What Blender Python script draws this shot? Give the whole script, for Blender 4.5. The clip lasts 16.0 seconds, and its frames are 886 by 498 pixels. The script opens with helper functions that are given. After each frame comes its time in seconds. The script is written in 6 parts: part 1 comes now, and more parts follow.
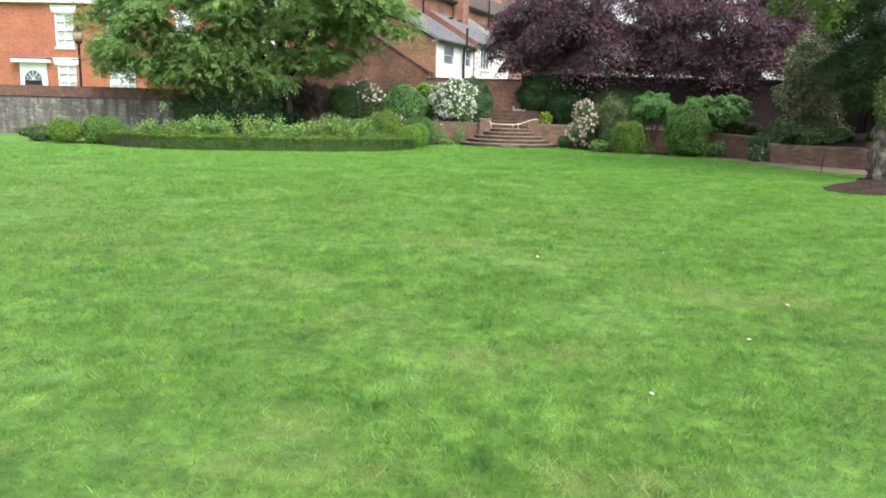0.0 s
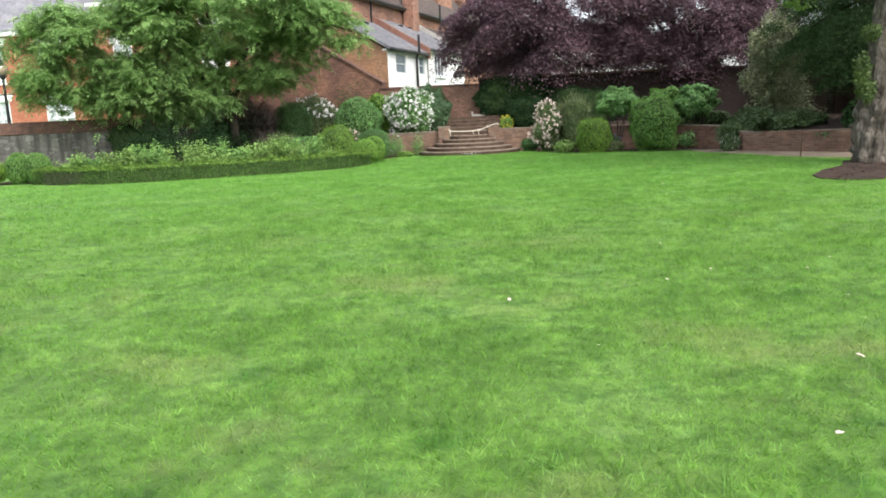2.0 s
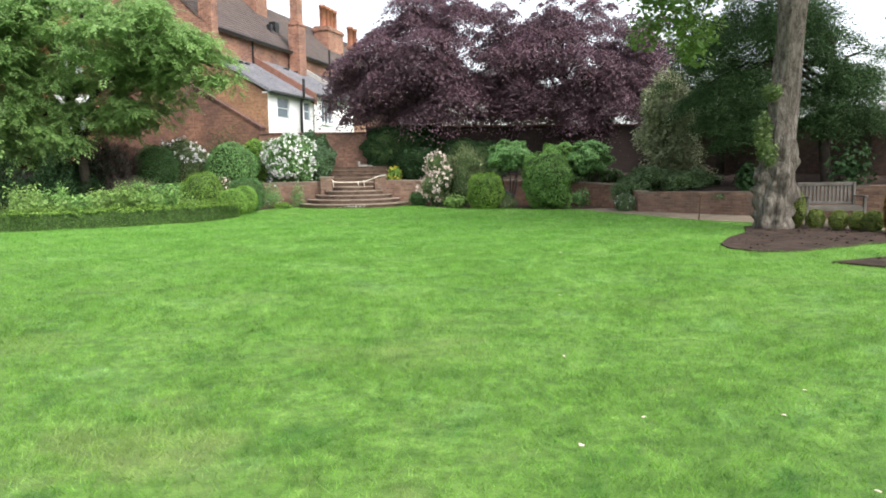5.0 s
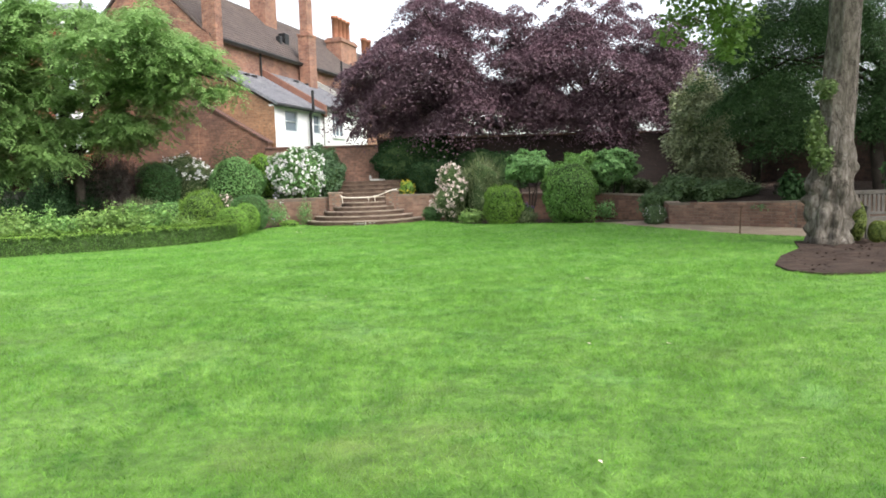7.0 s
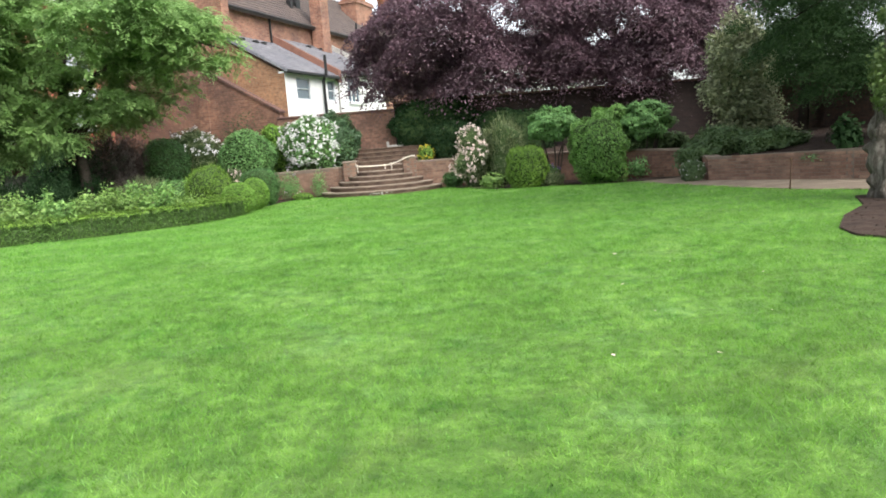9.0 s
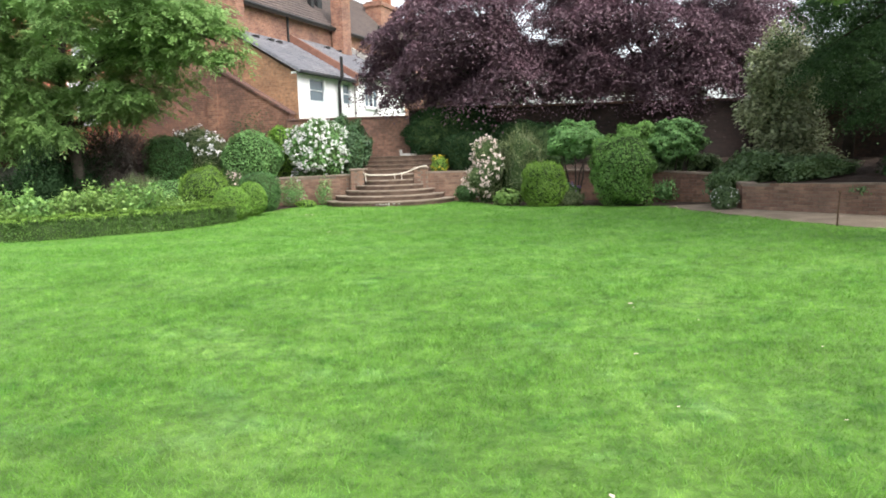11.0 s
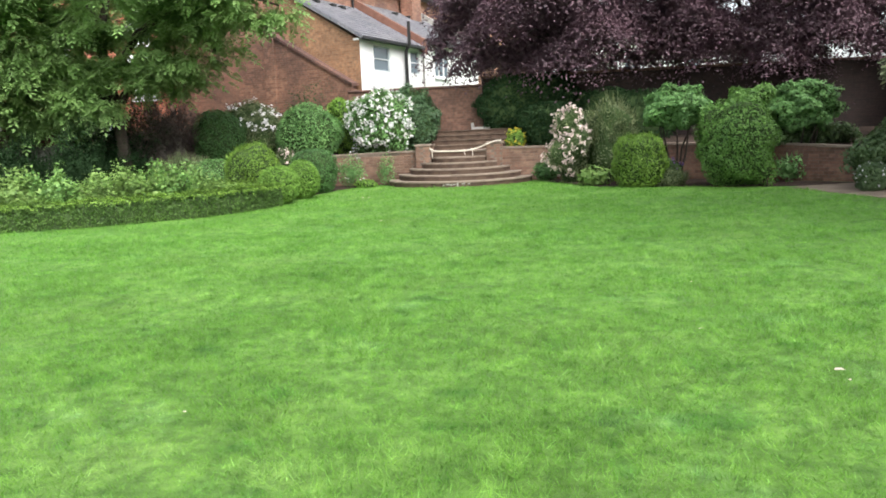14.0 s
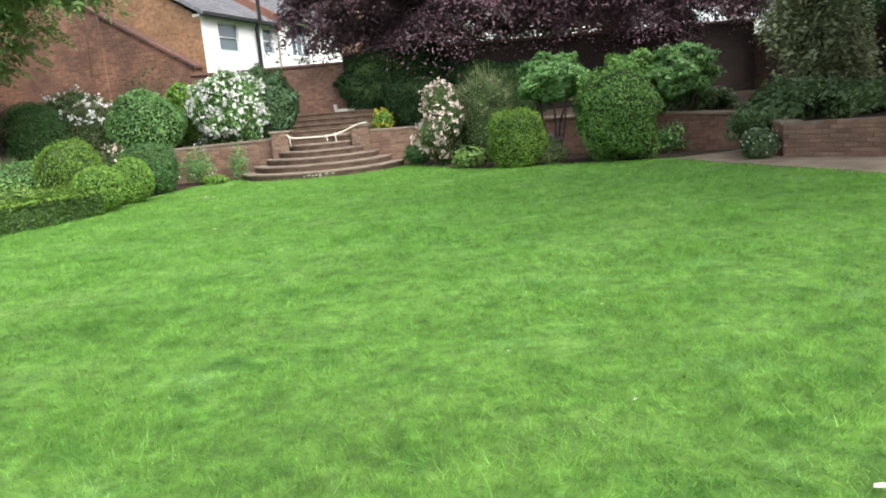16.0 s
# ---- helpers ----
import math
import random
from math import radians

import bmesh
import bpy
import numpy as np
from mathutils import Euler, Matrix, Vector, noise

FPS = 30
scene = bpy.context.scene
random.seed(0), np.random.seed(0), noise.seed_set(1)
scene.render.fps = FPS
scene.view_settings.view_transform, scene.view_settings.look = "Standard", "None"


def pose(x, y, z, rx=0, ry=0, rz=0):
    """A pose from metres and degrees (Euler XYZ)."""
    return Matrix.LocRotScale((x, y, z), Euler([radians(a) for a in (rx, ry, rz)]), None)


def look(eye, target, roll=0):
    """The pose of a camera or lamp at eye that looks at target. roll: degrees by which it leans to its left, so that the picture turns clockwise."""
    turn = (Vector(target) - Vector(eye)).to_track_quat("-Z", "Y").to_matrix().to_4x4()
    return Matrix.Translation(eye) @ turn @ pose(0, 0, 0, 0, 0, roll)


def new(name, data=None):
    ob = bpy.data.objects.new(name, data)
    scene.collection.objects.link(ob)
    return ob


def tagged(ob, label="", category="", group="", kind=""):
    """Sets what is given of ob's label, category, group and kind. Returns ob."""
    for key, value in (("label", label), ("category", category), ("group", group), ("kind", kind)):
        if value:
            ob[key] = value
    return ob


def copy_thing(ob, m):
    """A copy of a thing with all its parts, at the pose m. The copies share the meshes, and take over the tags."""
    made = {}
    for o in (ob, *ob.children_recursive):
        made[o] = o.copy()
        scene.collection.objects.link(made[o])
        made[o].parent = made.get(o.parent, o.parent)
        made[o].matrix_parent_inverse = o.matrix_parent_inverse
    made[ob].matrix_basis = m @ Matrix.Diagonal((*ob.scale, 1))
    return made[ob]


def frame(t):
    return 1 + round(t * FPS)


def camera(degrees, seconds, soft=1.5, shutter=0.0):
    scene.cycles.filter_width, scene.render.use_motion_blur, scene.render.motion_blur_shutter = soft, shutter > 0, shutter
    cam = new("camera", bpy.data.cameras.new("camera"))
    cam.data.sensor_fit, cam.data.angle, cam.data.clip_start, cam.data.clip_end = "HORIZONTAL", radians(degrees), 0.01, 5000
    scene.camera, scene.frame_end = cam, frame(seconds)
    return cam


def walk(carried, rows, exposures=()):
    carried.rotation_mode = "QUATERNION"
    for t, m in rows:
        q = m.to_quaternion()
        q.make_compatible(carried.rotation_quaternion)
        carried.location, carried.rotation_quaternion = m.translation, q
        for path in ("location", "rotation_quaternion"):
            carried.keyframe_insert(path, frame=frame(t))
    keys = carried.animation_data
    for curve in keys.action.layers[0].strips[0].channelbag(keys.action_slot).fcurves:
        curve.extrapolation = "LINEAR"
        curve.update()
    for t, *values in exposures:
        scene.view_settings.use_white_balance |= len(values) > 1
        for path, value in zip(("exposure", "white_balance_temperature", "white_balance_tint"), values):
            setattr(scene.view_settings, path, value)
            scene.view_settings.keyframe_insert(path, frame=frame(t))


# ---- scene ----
cam = camera(63.2, 16.0, soft=1.75)
PATH = [
    (0, (-0.375, 4.064, 1.276), (-0.535, 6.023, 0.907), 1.6),
    (0.5, (-0.367, 4.436, 1.272), (-0.497, 6.386, 0.846), -1.0),
    (1, (-0.317, 4.836, 1.295), (-0.557, 6.769, 0.843), -2.2),
    (1.5, (-0.347, 5.248, 1.282), (-0.53, 7.198, 0.877), 0.2),
    (2, (-0.285, 5.603, 1.261), (-0.367, 7.572, 0.917), -2.5),
    (2.5, (-0.173, 6.024, 1.287), (-0.218, 7.999, 0.98), -1.4),
    (3, (-0.139, 6.388, 1.29), (0.101, 8.351, 0.992), 0.1),
    (3.5, (-0.009, 6.773, 1.289), (0.281, 8.731, 1.001), -2.0),
    (4, (0.041, 7.13, 1.287), (0.148, 9.112, 1.035), -1.7),
    (4.5, (0.079, 7.487, 1.31), (0.361, 9.451, 1.064), -2.2),
    (5, (0.212, 7.828, 1.311), (0.419, 9.806, 1.093), -0.8),
    (5.2, (0.26, 7.963, 1.321), (0.407, 9.949, 1.128), -0.8),
    (7.3, (0.685, 9.617, 1.327), (0.841, 11.602, 1.144), -2.1),
    (7.5, (0.746, 9.74, 1.32), (0.958, 11.718, 1.114), -2.8),
    (8, (0.891, 10.06, 1.343), (0.987, 12.044, 1.108), -1.4),
    (8.5, (0.945, 10.451, 1.344), (0.989, 12.434, 1.085), -2.9),
    (9, (1.077, 10.737, 1.345), (1.122, 12.717, 1.066), -4.5),
    (9.2, (1.154, 10.89, 1.374), (1.169, 12.87, 1.09), -3.4),
    (11.3, (1.545, 12.426, 1.381), (1.531, 14.411, 1.132), -1.8),
    (11.5, (1.556, 12.58, 1.364), (1.5, 14.563, 1.111), -2.7),
    (12, (1.61, 12.999, 1.373), (1.321, 14.964, 1.14), -1.5),
    (12.5, (1.619, 13.446, 1.359), (1.44, 15.425, 1.134), -0.4),
    (13, (1.61, 13.842, 1.329), (1.421, 15.819, 1.099), -2.4),
    (13.5, (1.574, 14.304, 1.343), (1.201, 16.252, 1.088), -4.5),
    (14, (1.525, 14.739, 1.327), (1.299, 16.702, 1.018), -2.4),
    (14.5, (1.532, 15.206, 1.313), (1.319, 17.154, 0.913), -5.2),
    (15, (1.579, 15.672, 1.3), (1.655, 17.64, 0.951), -4.4),
    (15.5, (1.644, 16.105, 1.302), (1.905, 18.061, 0.975), -6.0),
    (16, (1.763, 16.602, 1.297), (1.85, 18.564, 0.919), -5.0),
]
EXPOSURES = [(0.0, 1.48), (2.5, 1.48), (5.0, 1.6), (9.0, 1.62), (13.0, 1.64), (15.0, 1.54), (16.0, 1.56)]
walk(cam, [(t, look(eye, target, roll)) for t, eye, target, roll in PATH], EXPOSURES)

# ---- light: bright overcast day ----
world = bpy.data.worlds.new("overcast")
scene.world = world
world.use_nodes = True
wn = world.node_tree
sky = wn.nodes.new("ShaderNodeTexSky")
sky.sky_type, sky.sun_disc = "NISHITA", False
sky.sun_elevation, sky.sun_rotation = radians(52), radians(146)
sky.air_density, sky.dust_density, sky.ozone_density = 1.0, 4.0, 1.0
grey = wn.nodes.new("ShaderNodeHueSaturation")
grey.inputs["Saturation"].default_value = 0.34
wn.links.new(sky.outputs["Color"], grey.inputs["Color"])
bg = wn.nodes["Background"]
wn.links.new(grey.outputs["Color"], bg.inputs["Color"])
bg.inputs["Strength"].default_value = 0.15
sun = new("sun", bpy.data.lights.new("sun", "SUN"))
sun.data.energy, sun.data.angle, sun.data.color = 0.95, radians(35), (1.0, 0.96, 0.9)
sun.matrix_world = look((12, 0, 32), (-2, 21, 0))

# ---- materials ----


def nodes(name):
    m = bpy.data.materials.new(name)
    m.use_nodes = True
    return m, m.node_tree, m.node_tree.nodes["Principled BSDF"]


def ramp(nt, fac, *stops):
    r = nt.nodes.new("ShaderNodeValToRGB")
    el = r.color_ramp.elements
    while len(el) < len(stops):
        el.new(0.5)
    for e, (p, c) in zip(el, stops):
        e.position, e.color = p, (*c, 1)
    nt.links.new(fac, r.inputs["Fac"])
    return r.outputs["Color"]


def noise_tex(nt, scale, detail=4.0, rough=0.55, vec=None):
    n = nt.nodes.new("ShaderNodeTexNoise")
    n.inputs["Scale"].default_value, n.inputs["Detail"].default_value, n.inputs["Roughness"].default_value = scale, detail, rough
    if vec is None:
        vec = nt.nodes.new("ShaderNodeTexCoord").outputs["Object"]
    nt.links.new(vec, n.inputs["Vector"])
    return n.outputs["Fac"]


def mix(nt, kind, fac, a, b):
    m = nt.nodes.new("ShaderNodeMix")
    m.data_type, m.blend_type = "RGBA", kind
    for socket, v in ((m.inputs["Factor"], fac), (m.inputs["A"], a), (m.inputs["B"], b)):
        if isinstance(v, bpy.types.NodeSocket):
            nt.links.new(v, socket)
        elif isinstance(v, (int, float)):
            socket.default_value = v
        else:
            socket.default_value = (*v, 1)
    return m.outputs["Result"]


def bump(nt, bsdf, height, strength=0.4, distance=0.02):
    b = nt.nodes.new("ShaderNodeBump")
    b.inputs["Strength"].default_value, b.inputs["Distance"].default_value = strength, distance
    nt.links.new(height, b.inputs["Height"])
    nt.links.new(b.outputs["Normal"], bsdf.inputs["Normal"])


def surface(name, dark, light, scale=6.0, fine=60.0, rough=0.8, relief=0.3, metal=0.0, deep=0.01):
    """Plain mottled surface: stains at a large scale, grain at a small one."""
    m, nt, b = nodes(name)
    big = noise_tex(nt, scale)
    small = noise_tex(nt, fine, 6)
    c = ramp(nt, big, (0.3, dark), (0.7, light))
    g = ramp(nt, small, (0.3, (0.8, 0.8, 0.8)), (0.7, (1.1, 1.1, 1.1)))
    nt.links.new(mix(nt, "MULTIPLY", 1.0, c, g), b.inputs["Base Color"])
    b.inputs["Roughness"].default_value, b.inputs["Metallic"].default_value = rough, metal
    b.inputs["Specular IOR Level"].default_value = 0.2
    bump(nt, b, small, relief, deep)
    return m


def bark_mat(name, dark, mid, light):
    """Furrowed bark: streaks drawn out up the trunk, grey lichen patches, fine grain."""
    m, nt, b = nodes(name)
    mp = nt.nodes.new("ShaderNodeMapping")
    mp.inputs["Scale"].default_value = (1, 1, 0.3)
    nt.links.new(nt.nodes.new("ShaderNodeTexCoord").outputs["Object"], mp.inputs["Vector"])
    streak = noise_tex(nt, 16, 6, 0.65, mp.outputs["Vector"])
    c = ramp(nt, streak, (0.34, dark), (0.5, mid), (0.68, light))
    patch = ramp(nt, noise_tex(nt, 2.6, 6, 0.65), (0.3, (0.55, 0.54, 0.5)), (0.7, (1.2, 1.2, 1.22)))
    b.inputs["Roughness"].default_value = 0.95
    b.inputs["Specular IOR Level"].default_value = 0.15
    crack = nt.nodes.new("ShaderNodeTexVoronoi")
    crack.feature = "DISTANCE_TO_EDGE"
    crack.inputs["Scale"].default_value = 5.0
    tall = nt.nodes.new("ShaderNodeMapping")
    tall.inputs["Scale"].default_value = (1, 1, 0.4)
    nt.links.new(nt.nodes.new("ShaderNodeTexCoord").outputs["Object"], tall.inputs["Vector"])
    warp = mix(nt, "ADD", 0.55, tall.outputs["Vector"], noise_tex(nt, 4.0, 5))
    nt.links.new(warp, crack.inputs["Vector"])
    plate = ramp(nt, crack.outputs["Distance"], (0.0, (0.0, 0.0, 0.0)), (0.09, (1.0, 1.0, 1.0)))
    # crack lines darkened in colour, for dirt and for shade in the depth
    groove = mix(nt, "MIX", plate, (0.66, 0.64, 0.62), (1.0, 1.0, 1.0))
    nt.links.new(mix(nt, "MULTIPLY", 1.0, mix(nt, "MULTIPLY", 1.0, c, patch), groove), b.inputs["Base Color"])
    bump(nt, b, mix(nt, "MULTIPLY", 0.6, streak, plate), 1.0, 0.04)
    return m


def leaf_mat(name, dark, light, rough=0.5, through_light=0.25, patch=1.2, gloss=0.3):
    """Leaves: each its own shade, with slow drifts over the plant, a little light coming through."""
    m, nt, b = nodes(name)
    island = nt.nodes.new("ShaderNodeNewGeometry").outputs["Random Per Island"]
    mean = [(a + d) / 2 for a, d in zip(dark, light)]
    c = ramp(nt, island, (0.0, [0.7 * a + 0.3 * k for a, k in zip(dark, mean)]), (0.5, mean), (1.0, [0.6 * a + 0.4 * k for a, k in zip(light, mean)]))
    drift = ramp(nt, noise_tex(nt, patch, 3), (0.3, (0.74, 0.76, 0.82)), (0.7, (1.2, 1.15, 1.27)))
    col = mix(nt, "MULTIPLY", 1.0, c, drift)
    nt.links.new(col, b.inputs["Base Color"])
    b.inputs["Roughness"].default_value = rough
    b.inputs["Specular IOR Level"].default_value = gloss
    t = nt.nodes.new("ShaderNodeBsdfTranslucent")
    nt.links.new(col, t.inputs["Color"])
    s = nt.nodes.new("ShaderNodeMixShader")
    s.inputs["Fac"].default_value = through_light
    nt.links.new(b.outputs["BSDF"], s.inputs[1])
    nt.links.new(t.outputs["BSDF"], s.inputs[2])
    nt.links.new(s.outputs["Shader"], nt.nodes["Material Output"].inputs["Surface"])
    return m


def brick_mat(name, a, b_, mortar, stain=0.5, bw=0.225, bh=0.075):
    """Coursed brickwork laid along x + y and up z of the object's own axes."""
    m, nt, b = nodes(name)
    tc = nt.nodes.new("ShaderNodeTexCoord")
    sep = nt.nodes.new("ShaderNodeSeparateXYZ")
    nt.links.new(tc.outputs["Object"], sep.inputs[0])
    add = nt.nodes.new("ShaderNodeMath")
    nt.links.new(sep.outputs["X"], add.inputs[0])
    nt.links.new(sep.outputs["Y"], add.inputs[1])
    com = nt.nodes.new("ShaderNodeCombineXYZ")
    nt.links.new(add.outputs[0], com.inputs["X"])
    nt.links.new(sep.outputs["Z"], com.inputs["Y"])
    t = nt.nodes.new("ShaderNodeTexBrick")
    t.inputs["Scale"].default_value = 1.0
    t.inputs["Brick Width"].default_value, t.inputs["Row Height"].default_value = bw, bh
    t.inputs["Mortar Size"].default_value, t.inputs["Mortar Smooth"].default_value = 0.006, 0.3
    t.inputs["Color1"].default_value, t.inputs["Color2"].default_value, t.inputs["Mortar"].default_value = (*a, 1), (*b_, 1), (*mortar, 1)
    nt.links.new(com.outputs[0], t.inputs["Vector"])
    big = ramp(nt, noise_tex(nt, 0.9, 6, 0.65), (0.3, (1 - stain, 1 - stain, 1 - stain * 0.9)), (0.7, (1.15, 1.1, 1.05)))
    mid = ramp(nt, noise_tex(nt, 9, 4), (0.3, (0.7, 0.7, 0.72)), (0.7, (1.25, 1.2, 1.15)))
    nt.links.new(mix(nt, "MULTIPLY", 1.0, mix(nt, "MULTIPLY", 1.0, t.outputs["Color"], big), mid), b.inputs["Base Color"])
    b.inputs["Roughness"].default_value = 0.9
    inv = nt.nodes.new("ShaderNodeMath")
    inv.operation = "SUBTRACT"
    inv.inputs[0].default_value = 1.0
    nt.links.new(t.outputs["Fac"], inv.inputs[1])
    bump(nt, b, inv.outputs[0], 0.6, 0.01)
    return m


def rubble_mat(name, a, b_, c_, joint):
    """Rubble stone: uneven blocks in rough courses, dark joints, run-off streaks down the face."""
    m, nt, b = nodes(name)
    obj = nt.nodes.new("ShaderNodeTexCoord").outputs["Object"]
    mp = nt.nodes.new("ShaderNodeMapping")
    mp.inputs["Scale"].default_value = (2.6, 1.0, 4.6)
    nt.links.new(mix(nt, "ADD", 0.08, obj, noise_tex(nt, 5.0, 3)), mp.inputs["Vector"])
    cells = []
    for feature in ("F1", "DISTANCE_TO_EDGE"):
        v = nt.nodes.new("ShaderNodeTexVoronoi")
        v.feature = feature
        v.inputs["Scale"].default_value, v.inputs["Randomness"].default_value = 1.0, 0.75
        nt.links.new(mp.outputs["Vector"], v.inputs["Vector"])
        cells.append(v)
    grey = nt.nodes.new("ShaderNodeRGBToBW")
    nt.links.new(cells[0].outputs["Color"], grey.inputs[0])
    c = ramp(nt, grey.outputs[0], (0.2, a), (0.5, b_), (0.8, c_))
    edge = ramp(nt, cells[1].outputs["Distance"], (0.02, (1, 1, 1)), (0.09, (0, 0, 0)))
    c = mix(nt, "MIX", edge, c, joint)
    st = nt.nodes.new("ShaderNodeMapping")
    st.inputs["Scale"].default_value = (1, 1, 0.12)
    nt.links.new(obj, st.inputs["Vector"])
    streak = ramp(nt, noise_tex(nt, 3.5, 5, 0.6, st.outputs["Vector"]), (0.4, (0.5, 0.5, 0.5)), (0.62, (1.15, 1.15, 1.15)))
    grain = ramp(nt, noise_tex(nt, 30, 5), (0.3, (0.75, 0.75, 0.75)), (0.7, (1.2, 1.2, 1.2)))
    nt.links.new(mix(nt, "MULTIPLY", 1.0, mix(nt, "MULTIPLY", 1.0, c, streak), grain), b.inputs["Base Color"])
    b.inputs["Roughness"].default_value = 0.95
    bump(nt, b, cells[1].outputs["Distance"], 0.8, 0.05)
    return m


def piece_mat(name, a, b_, c_, rough=0.9):
    """Single bricks: a shade each, with grain."""
    m, nt, b = nodes(name)
    r = nt.nodes.new("ShaderNodeObjectInfo").outputs["Random"]
    col = ramp(nt, r, (0.0, a), (0.5, b_), (1.0, c_))
    pos = nt.nodes.new("ShaderNodeNewGeometry").outputs["Position"]
    big = ramp(nt, noise_tex(nt, 2.2, 5, 0.65, pos), (0.3, (0.55, 0.55, 0.55)), (0.7, (1.2, 1.15, 1.1)))
    g = ramp(nt, noise_tex(nt, 45, 5, 0.6, pos), (0.3, (0.75, 0.75, 0.75)), (0.7, (1.15, 1.15, 1.15)))
    nt.links.new(mix(nt, "MULTIPLY", 1.0, mix(nt, "MULTIPLY", 1.0, col, big), g), b.inputs["Base Color"])
    b.inputs["Roughness"].default_value = rough
    bump(nt, b, noise_tex(nt, 60, 5, 0.6, pos), 0.4, 0.006)
    return m


def grass_mat(name, blades):
    """Lawn: clumps of lighter and darker turf, deep green tufts, bluish coarse grass, dry straw patches."""
    m, nt, b = nodes(name)
    pos = nt.nodes.new("ShaderNodeNewGeometry").outputs["Position"]
    c = ramp(nt, noise_tex(nt, 0.9, 5, 0.6, pos), (0.3, (0.088, 0.186, 0.026)), (0.52, (0.113, 0.23, 0.034)), (0.72, (0.153, 0.274, 0.054)))
    for scale, detail, lo, hi in ((4.5, 4, (0.64, 0.7, 0.62), (1.32, 1.25, 1.3)), (12, 5, (0.6, 0.67, 0.58), (1.4, 1.33, 1.42))):
        c = mix(nt, "MULTIPLY", 1.0, c, ramp(nt, noise_tex(nt, scale, detail, 0.65, pos), (0.32, lo), (0.68, hi)))
    shift = nt.nodes.new("ShaderNodeVectorMath")
    shift.inputs[1].default_value = (37.0, 11.0, 5.0)
    nt.links.new(pos, shift.inputs[0])
    far_pos = shift.outputs["Vector"]
    deep = ramp(nt, noise_tex(nt, 2.4, 5, 0.62, far_pos), (0.55, (1, 1, 1)), (0.66, (0.62, 0.77, 0.65)))
    c = mix(nt, "MULTIPLY", 1.0, c, deep)
    coarse = ramp(nt, noise_tex(nt, 1.7, 5, 0.65, far_pos), (0.3, (1.2, 1.14, 1.75)), (0.42, (1, 1, 1)))
    c = mix(nt, "MULTIPLY", 1.0, c, coarse)
    dry = nt.nodes.new("ShaderNodeRGBToBW")
    nt.links.new(ramp(nt, noise_tex(nt, 0.6, 7, 0.7, pos), (0.53, (0, 0, 0)), (0.7, (0.42, 0.42, 0.42))), dry.inputs[0])
    sep = nt.nodes.new("ShaderNodeSeparateXYZ")
    nt.links.new(pos, sep.inputs[0])
    near = nt.nodes.new("ShaderNodeMapRange")
    for k, v in (("From Min", 6.5), ("From Max", 16.0), ("To Min", 2.1), ("To Max", 0.4)):
        near.inputs[k].default_value = v
    nt.links.new(sep.outputs["Y"], near.inputs["Value"])
    worn = nt.nodes.new("ShaderNodeMath")
    worn.operation = "MULTIPLY"
    nt.links.new(dry.outputs[0], worn.inputs[0])
    nt.links.new(near.outputs["Result"], worn.inputs[1])
    c = mix(nt, "MIX", worn.outputs[0], c, (0.25, 0.275, 0.1))
    # far lawn brightened and blued in its colour, in place of exposure
    far_lift = nt.nodes.new("ShaderNodeMapRange")
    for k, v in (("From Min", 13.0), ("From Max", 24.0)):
        far_lift.inputs[k].default_value = v
    nt.links.new(sep.outputs["Y"], far_lift.inputs["Value"])
    c = mix(nt, "MULTIPLY", far_lift.outputs["Result"], c, (1.08, 1.17, 1.2))
    b.inputs["Roughness"].default_value = 0.6
    b.inputs["Specular IOR Level"].default_value = 0.3
    if blades:
        island = nt.nodes.new("ShaderNodeNewGeometry").outputs["Random Per Island"]
        # blades brightened in colour to make up for their dark shading
        c = mix(nt, "MULTIPLY", 1.0, c, ramp(nt, island, (0.0, (0.92, 0.98, 0.9)), (0.5, (1.3, 1.3, 1.3)), (0.82, (1.58, 1.54, 1.95)), (1.0, (1.95, 1.85, 3.0))))
        t = nt.nodes.new("ShaderNodeBsdfTranslucent")
        nt.links.new(c, t.inputs["Color"])
        s = nt.nodes.new("ShaderNodeMixShader")
        s.inputs["Fac"].default_value = 0.5
        nt.links.new(b.outputs["BSDF"], s.inputs[1])
        nt.links.new(t.outputs["BSDF"], s.inputs[2])
        nt.links.new(s.outputs["Shader"], nt.nodes["Material Output"].inputs["Surface"])
    else:
        # bare turf darkened in colour for the shade between the blades
        c = mix(nt, "MULTIPLY", 1.0, c, (0.82, 0.84, 0.84))
        bump(nt, b, noise_tex(nt, 40, 6, 0.7, pos), 0.8, 0.03)
    nt.links.new(c, b.inputs["Base Color"])
    return m


def glass_mat(name, tint):
    m, nt, b = nodes(name)
    b.inputs["Base Color"].default_value = (*tint, 1)
    b.inputs["Roughness"].default_value = 0.06
    b.inputs["Specular IOR Level"].default_value = 0.8
    return m


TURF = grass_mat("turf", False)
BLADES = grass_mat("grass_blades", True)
SOIL = surface("soil", (0.024, 0.016, 0.012), (0.054, 0.036, 0.027), 3, 26, 0.95, 0.8, deep=0.03)
SAND = surface("sandy_gravel", (0.14, 0.112, 0.083), (0.25, 0.2, 0.15), 2, 80, 0.95, 0.5)
BARK = bark_mat("bark", (0.06, 0.052, 0.042), (0.12, 0.107, 0.09), (0.19, 0.176, 0.154))
BARK_DARK = surface("dark_bark", (0.022, 0.018, 0.014), (0.055, 0.044, 0.036), 3, 30, 0.9, 0.7)
BARK_BROWN = surface("brown_bark", (0.034, 0.028, 0.022), (0.085, 0.07, 0.056), 4, 28, 0.95, 0.8)
BRICK = piece_mat("garden_brick", (0.155, 0.092, 0.066), (0.21, 0.129, 0.093), (0.255, 0.168, 0.122))
